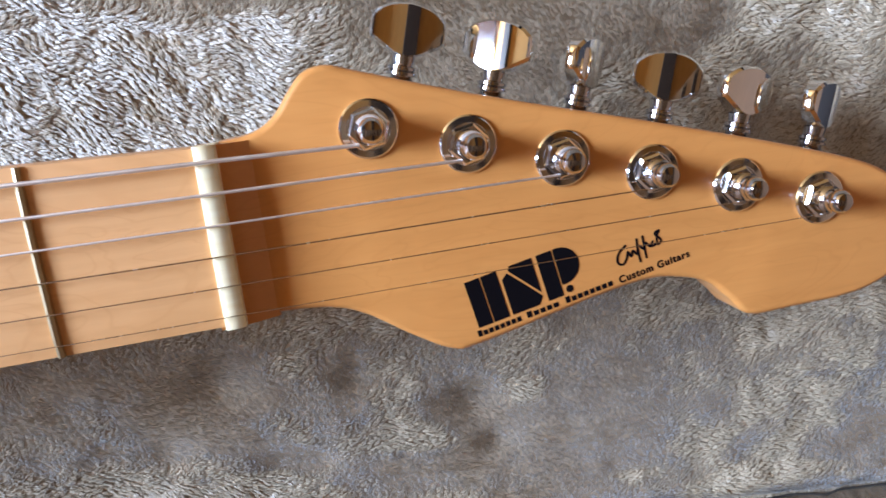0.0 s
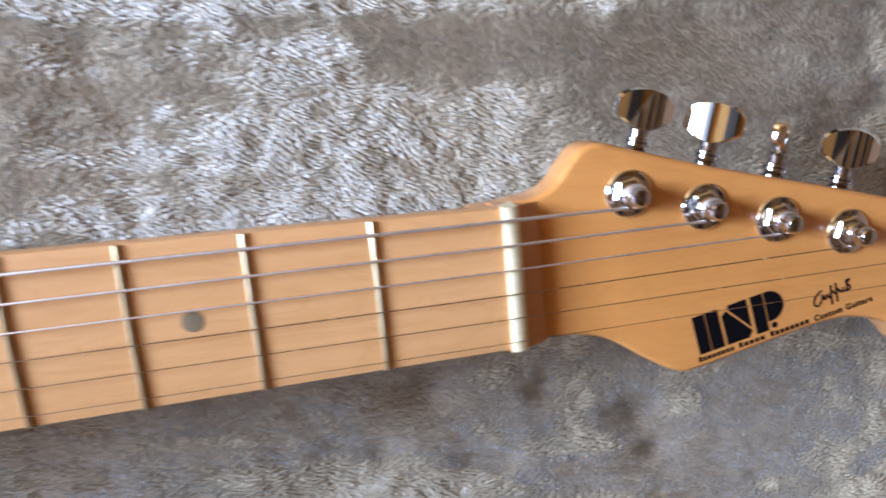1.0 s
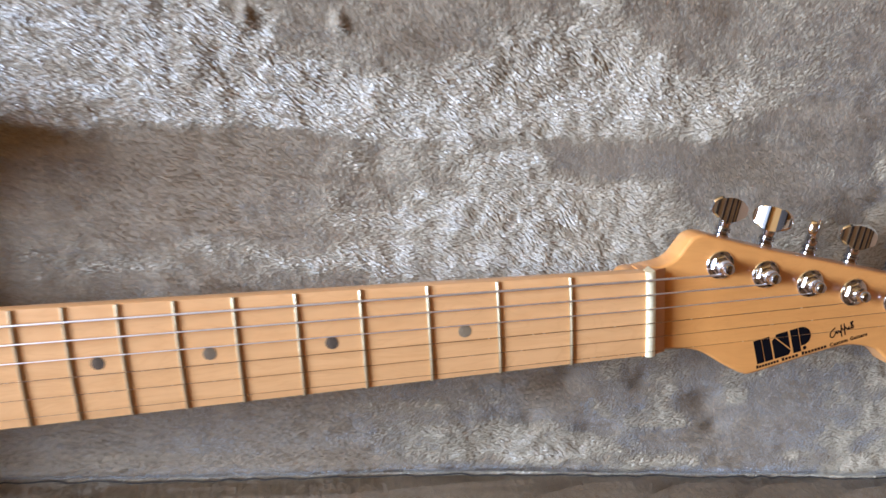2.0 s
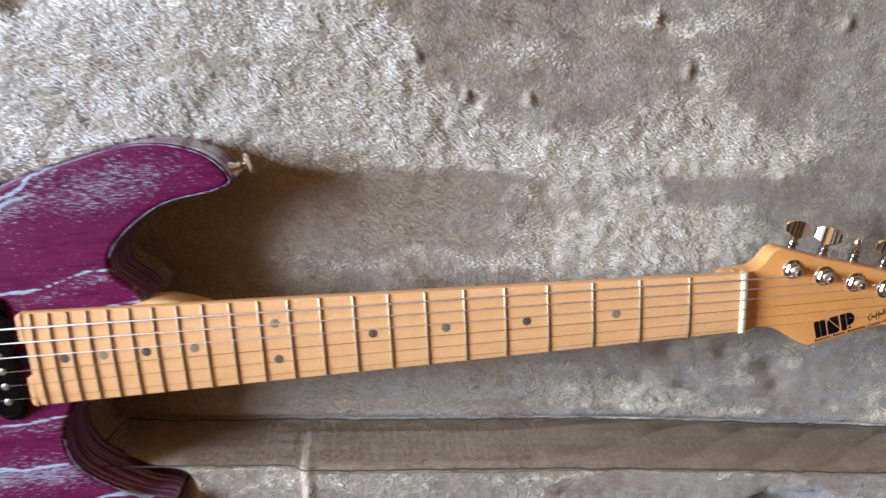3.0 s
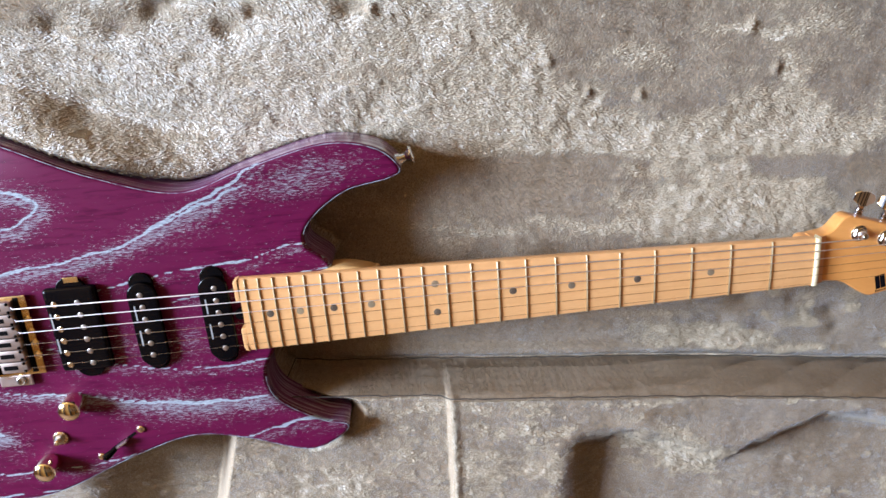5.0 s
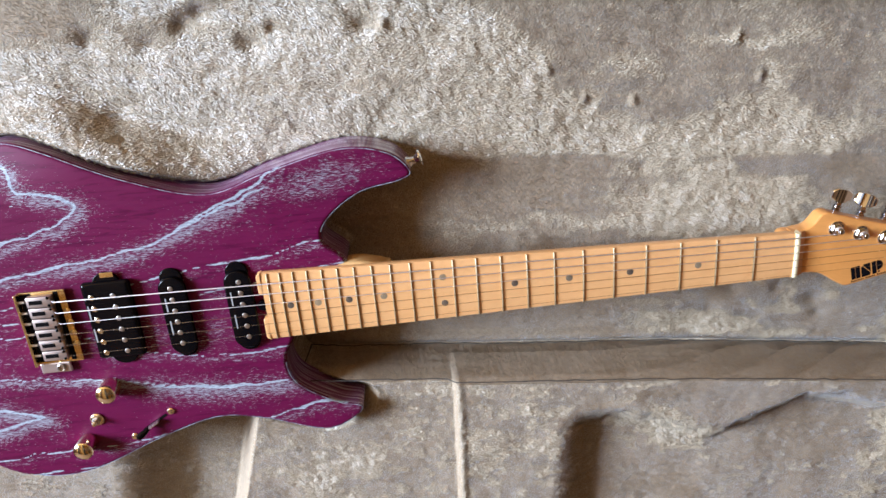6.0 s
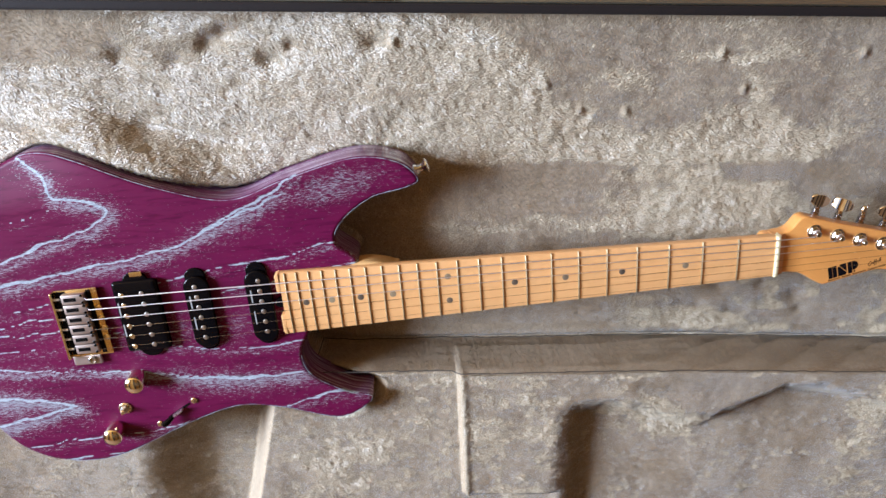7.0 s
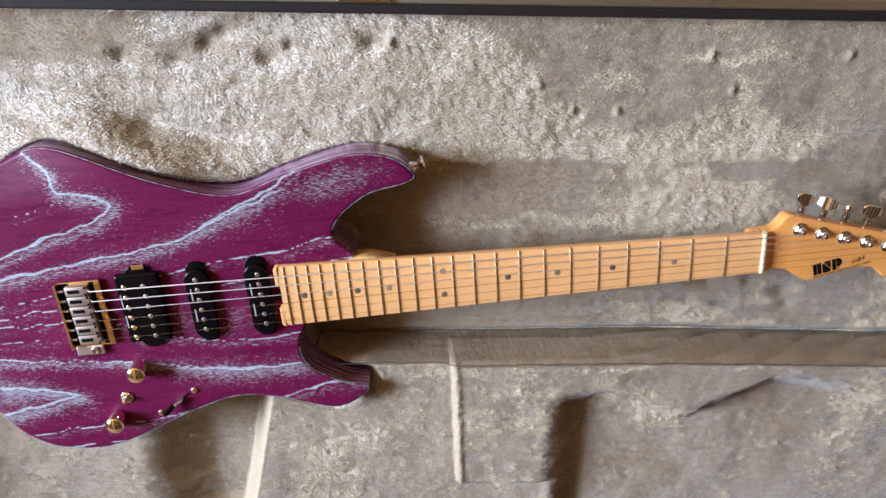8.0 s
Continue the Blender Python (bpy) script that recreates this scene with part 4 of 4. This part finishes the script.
def lining(x, y):
    """Height of the plush lining over the plan."""
    z = np.interp(y, FLOOR_Y, FLOOR_Z)
    under = np.interp(y, (-0.33, -0.19, -0.09, 0.10, 0.16, 0.20, 0.25, 0.30), (0.004, 0.003, 0.004, 0.044, 0.047, 0.057, 0.068, 0.078))
    under = under + 0.036 * step(0.08, -0.01, x) * step(-0.05, -0.10, y)
    z = z + (under - z) * step(0.27, 0.17, x)
    # the pile swells up against the waist of the body
    swell = np.exp(-((x - 0.04) / 0.095) ** 2) * step(0.05, 0.09, y)
    z = z + swell * 0.033 * step(0.05, 0.004, distance(x, y, OUT))
    # padded block beside the lower horn, and the lid of the pocket beside it
    front = -0.073 - 0.010 * step(0.5, 0.95, x)
    left = 0.152 + 0.20 * (y + 0.105)
    block = step(0.0, -0.006, y - front) * step(-0.016, 0.005, x - left)
    z = z + (0.071 - z) * block
    lid = step(0.0, -0.005, y - front) * step(0.3425, 0.3480, x + 0.06 * (y + 0.074)) * (1 - step(0.0, -0.006, y + 0.232) * step(0.47, 0.45, x))
    z = z + (0.080 - z) * lid
    z = z + 0.0014 * lid * np.exp(-(((x + 0.06 * (y + 0.074) - 0.349) / 0.004) ** 2))
    z = z + (0.002 * np.exp(-(((y - front - 0.013) / 0.006) ** 2)) - 0.005 * np.exp(-(((y - front - 0.0035) / 0.0035) ** 2))) * step(0.2, 0.26, x) * step(0.0, 0.002, y - front)
    # hollow with a waved rim in the lid
    wave = np.interp(x, (0.44, 0.462, 0.483, 0.507, 0.56, 0.605, 0.622, 0.661, 0.701, 0.745, 0.786, 0.84, 0.92), (-0.112, -0.1127, -0.1076, -0.1035, -0.116, -0.130, -0.129, -0.110, -0.0915, -0.0944, -0.106, -0.125, -0.15))
    wave = wave + 0.0015 * soft_noise(x, y, 0.012, 14)
    hollow = step(0.0, 1.0, (wave - y) / np.interp(x, (0.46, 0.50, 0.62, 0.70, 0.80), (0.020, 0.038, 0.042, 0.036, 0.032))) * step(0.448, 0.510, x - 0.02 * (y + 0.11))
    z = z - 0.028 * hollow * lid
    for dx, dy, r, deep in DENTS:
        z = z - 0.0011 * deep * np.exp(-((x - dx) ** 2 + (1.3 * (y - dy)) ** 2) / (2 * (0.75 * r) ** 2))
    for dx, dy, r, high in RIDGES:
        z = z + 0.001 * high * np.exp(-((1.6 * (x - dx)) ** 2 + (y - dy) ** 2) / (2 * (0.6 * r) ** 2))
    r = ruffle(x, y)
    z = z + 0.0016 * soft_noise(x, y, 0.035, 11) + (0.0003 + 0.0005 * r) * soft_noise(x, y, 0.011, 12) + (0.0001 + 0.0006 * r) * soft_noise(x + 0.4 * y, y, 0.0050, 13)
    away = distance(x, y, OUT)
    cap = 0.052 + 1.6 * np.maximum(away - 0.002, 0) + 0.045 * swell * step(0.001, 0.004, away)
    return np.where(inside(x, y, OUT), 0.044, np.minimum(z, cap))


CELL = 0.002
gx, gy = np.meshgrid(np.arange(CX0, CX1 + CELL, CELL), np.arange(CY0, CY1 + CELL, CELL), indexing="ij")
gz = lining(gx, gy)
NX, NY = gx.shape
cxm, cym = (gx[:-1, :-1] + gx[1:, 1:]) / 2, (gy[:-1, :-1] + gy[1:, 1:]) / 2
front = -0.0735 - 0.010 * step(0.5, 0.95, cxm)
kind = np.where(cym > front + 0.003, 0, np.where(cxm < 0.343 - 0.06 * (cym + 0.074), np.where(cxm < 0.150 + 0.2 * (cym + 0.105), 0, 1), 2))
ids = np.arange(NX * NY).reshape(NX, NY)
for k, (name, label) in enumerate((("floor_lining", "grey-beige plush floor lining"), ("padded_block", "plush-covered padded block"), ("pocket_lid", "plush-covered pocket lid with a waved hollow"))):
    sel = kind == k
    quads = np.stack([ids[:-1, :-1], ids[1:, :-1], ids[1:, 1:], ids[:-1, 1:]], -1)[sel]
    used = np.unique(quads)
    remap = np.zeros(NX * NY, int)
    remap[used] = np.arange(len(used))
    me = bpy.data.meshes.new(name)
    me.from_pydata(np.stack([gx, gy, gz], -1).reshape(-1, 3)[used].tolist(), [], remap[quads].tolist())
    me.shade_smooth()
    me.materials.append(M_BACKING)
    o = new(name, me)
    o.parent = case
    tagged(o, label)

# seam along the upper edge of the padded side
run = np.linspace(0.19, CX1, 260)
pts = [(x, -0.0748 - 0.010 * float(step(0.5, 0.95, x)) + 0.0006 * float(soft_noise(x, x * 0, 0.009, 48)), 0.0745 + 0.0085 * float(step(0.337, 0.348, x)) + 0.0005 * float(soft_noise(x, x * 0, 0.006, 49))) for x in run]
part("seam", tube(pts, 0.0006, 6), M_SEAM_CREASE, case, "dark stitched seam in the plush", True)
# dark tube standing in for the crease shade where floor meets padded side
foot = -0.0705 - 0.010 * step(0.5, 0.95, run) + 0.0007 * soft_noise(run, run * 0, 0.007, 50)
pts = list(zip(run.tolist(), foot.tolist(), (lining(run, foot) + 0.0012).tolist()))
part("seam", tube(pts, 0.0005, 6), M_SEAM_CREASE, case, "dark line put in for the crease shade below the padded side", True)

# shell, rim and the metal edge outside it
bm = bmesh.new()
WALL = 0.0075
for dims in ((CX0 - WALL, CX1 + WALL, CY1, CY1 + WALL), (CX0 - WALL, CX1 + WALL, CY0 - WALL, CY0), (CX0 - WALL, CX0, CY0, CY1), (CX1, CX1 + WALL, CY0, CY1)):
    box(*dims, TABLE, 0.094, 0.0, bm)
box(CX0, CX1, CY0, CY1, TABLE, TABLE + 0.008, 0, bm)
part("case_shell", bm, M_TOLEX, case, "black textured case shell")
part("case_rim", box(CX0 - WALL, CX1 + WALL, CY1 + 0.0002, CY1 + WALL + 0.0006, 0.092, 0.0985, 0.0018), M_TOLEX, case, "black textured rim of the case")
part("case_rim", box(CX0 - WALL, CX1 + WALL, CY0 - WALL - 0.0006, CY0 - 0.0002, 0.092, 0.0985, 0.0018), M_TOLEX, case)
part("metal_edge", box(CX0 - WALL, CX1 + WALL, CY1 + WALL + 0.0007, CY1 + WALL + 0.0100, 0.080, 0.0935, 0.0015), M_BRASS, case, "pale metal edge strip outside the rim")
part("latch", box(0.238, 0.284, CY1 + WALL + 0.0020, CY1 + WALL + 0.0150, 0.0936, 0.0965, 0.001), M_GOLD, case, "small brass latch on the rim")


# plush pile: very many short fibres combed by the hand that stroked them
def pile(count, x0, x1, y0, y1, wide, long, lock, wild, seed, skip=None):
    rnd = np.random.RandomState(seed)
    zx, zy = np.gradient(gz, CELL, axis=0), np.gradient(gz, CELL, axis=1)
    area = np.minimum(np.sqrt(1 + zx**2 + zy**2), 14)[:-1, :-1]
    ok = (cxm > x0) & (cxm < x1) & (cym > y0) & (cym < y1) & ~hidden
    if skip:
        ok &= ~((cxm > skip[0]) & (cxm < skip[1]) & (cym > skip[2]) & (cym < skip[3]))
    w = (area * ok).ravel()
    pick = np.searchsorted(np.cumsum(w) / w.sum(), rnd.rand(count))
    i, j = np.unravel_index(np.minimum(pick, w.size - 1), area.shape)
    f, g = rnd.rand(count), rnd.rand(count)
    x, y = gx[i, j] + f * CELL, gy[i, j] + g * CELL
    bi = lambda a: (a[i, j] * (1 - f) + a[i + 1, j] * f) * (1 - g) + (a[i, j + 1] * (1 - f) + a[i + 1, j + 1] * f) * g
    z, nx_, ny_ = bi(gz), -bi(zx), -bi(zy)
    nrm = np.stack([nx_, ny_, np.ones(count)], 1)
    nrm /= np.linalg.norm(nrm, axis=1)[:, None]
    full = ruffle(x, y, True)
    r, more = np.minimum(full, 1), np.maximum(full - 1, 0)

    # the fibres stand in small locks that lean together and meet at their tips
    ca_, sn_ = math.cos(radians(-20)), math.sin(radians(-20))
    p, q = (x * ca_ + y * sn_) / (1.7 * lock) + 900, (y * ca_ - x * sn_) / lock + 900
    p, q = p + 0.5 * soft_noise(x, y, 0.006, 44), q + 0.7 * soft_noise(x, y, 0.006, 45)
    tables = np.random.RandomState(46).rand(5, 256, 256)
    best = np.full(count, 9.0)
    own, off_p, off_q = np.zeros(count, int), np.zeros(count), np.zeros(count)
    for di in (-1, 0, 1):
        for dj in (-1, 0, 1):
            ci, cj = np.floor(p).astype(int) + di, np.floor(q).astype(int) + dj
            cell = (ci % 256) * 256 + cj % 256
            dp, dq = ci + tables[0].ravel()[cell] - p, cj + tables[1].ravel()[cell] - q
            near = dp * dp + dq * dq
            closer = near < best
            best, own = np.where(closer, near, best), np.where(closer, cell, own)
            off_p, off_q = np.where(closer, dp, off_p), np.where(closer, dq, off_q)
    one, two, three = (2 * tables[k].ravel()[own] - 1 for k in (2, 3, 4))
    one, two, three = wild * one, wild * two, np.clip(wild * three, -1, 1)
    z = z + (0.0002 + 0.0005 * r) * np.maximum(1 - 1.4 * best, 0)
    ang = radians(118) - radians(133) * step(0.0, 0.95, r) + 0.35 * soft_noise(x, y, 0.06, 31) + (0.15 + 0.45 * r) * soft_noise(x, y, 0.009, 32) + 0.35 * r * soft_noise(x, y, 0.004, 33) + (0.30 + 0.20 * r) * one + 0.10 * rnd.randn(count)
    meet = 0.25 + 0.45 * r
    d = np.stack([np.cos(ang) + meet * (1.7 * off_p * ca_ - off_q * sn_), np.sin(ang) + meet * (1.7 * off_p * sn_ + off_q * ca_), np.zeros(count)], 1)
    # fibres on the padded side turn their faces from the window, darkening it
    upright = nrm[:, 1] > 0.75
    d = np.where(upright[:, None], np.array([-1.0, 0.0, -0.2]), d)
    d -= nrm * (d * nrm).sum(1)[:, None]
    d /= np.linalg.norm(d, axis=1)[:, None]
    lift = radians(36) - radians(16) * r + radians(30) * more + (radians(9) + radians(8) * r) * two + (1 - r) * (radians(9) * soft_noise(0.10 * x, y, 0.0028, 37) + radians(9) * soft_noise(0.08 * x, y, 0.0075, 38)) + radians(4) * rnd.randn(count)
    lift = np.where(upright, radians(28) + radians(9) * soft_noise(0.12 * x, z, 0.005, 47) + radians(9) * two + radians(5) * soft_noise(x, z, 0.02, 51), np.where(nrm[:, 0] < -0.6, radians(6), lift))
    d = d * np.cos(lift)[:, None] + nrm * np.sin(lift)[:, None]
    side = np.cross(d, nrm)
    side /= np.linalg.norm(side, axis=1)[:, None] + 1e-9
    up = np.cross(side, d)
    roll = 0.08 * rnd.randn(count)
    side = side * np.cos(roll)[:, None] + up * np.sin(roll)[:, None]
    length = long * (0.65 + 0.7 * rnd.rand(count))[:, None]
    width = wide * (0.6 + 0.8 * rnd.rand(count))[:, None] / 2
    root = np.stack([x, y, z], 1) - nrm * 0.0003
    co = np.stack([root - side * width, root + side * width, root + d * length], 1).reshape(-1, 3)
    me = bpy.data.meshes.new("lining_nap")
    me.vertices.add(3 * count)
    me.vertices.foreach_set("co", co.astype(np.float32).ravel())
    me.loops.add(3 * count)
    me.loops.foreach_set("vertex_index", np.arange(3 * count, dtype=np.int32))
    me.polygons.add(count)
    me.polygons.foreach_set("loop_start", np.arange(0, 3 * count, 3, dtype=np.int32))
    me.update(calc_edges=True)
    me.attributes.new("lock", "FLOAT", "POINT").data.foreach_set("value", np.repeat(0.5 + 0.5 * three, 3).astype(np.float32))
    me.materials.append(M_FUR)
    o = new("lining_nap", me)
    o.parent = case
    tagged(o, "soft grey-beige plush pile with brushed marks", kind="stuff")


hidden = inside(cxm, cym, OUT) & (distance(cxm, cym, OUT) > 0.012)
NEAR = (0.53, 0.92, -0.105, 0.15)
pile(900000, *NEAR, 0.00026, 0.0016, 0.0012, 0.55, 1)
pile(1800000, -0.20, CX1, -0.30, CY1, 0.00042, 0.0017, 0.00115, 1.0, 2, NEAR)
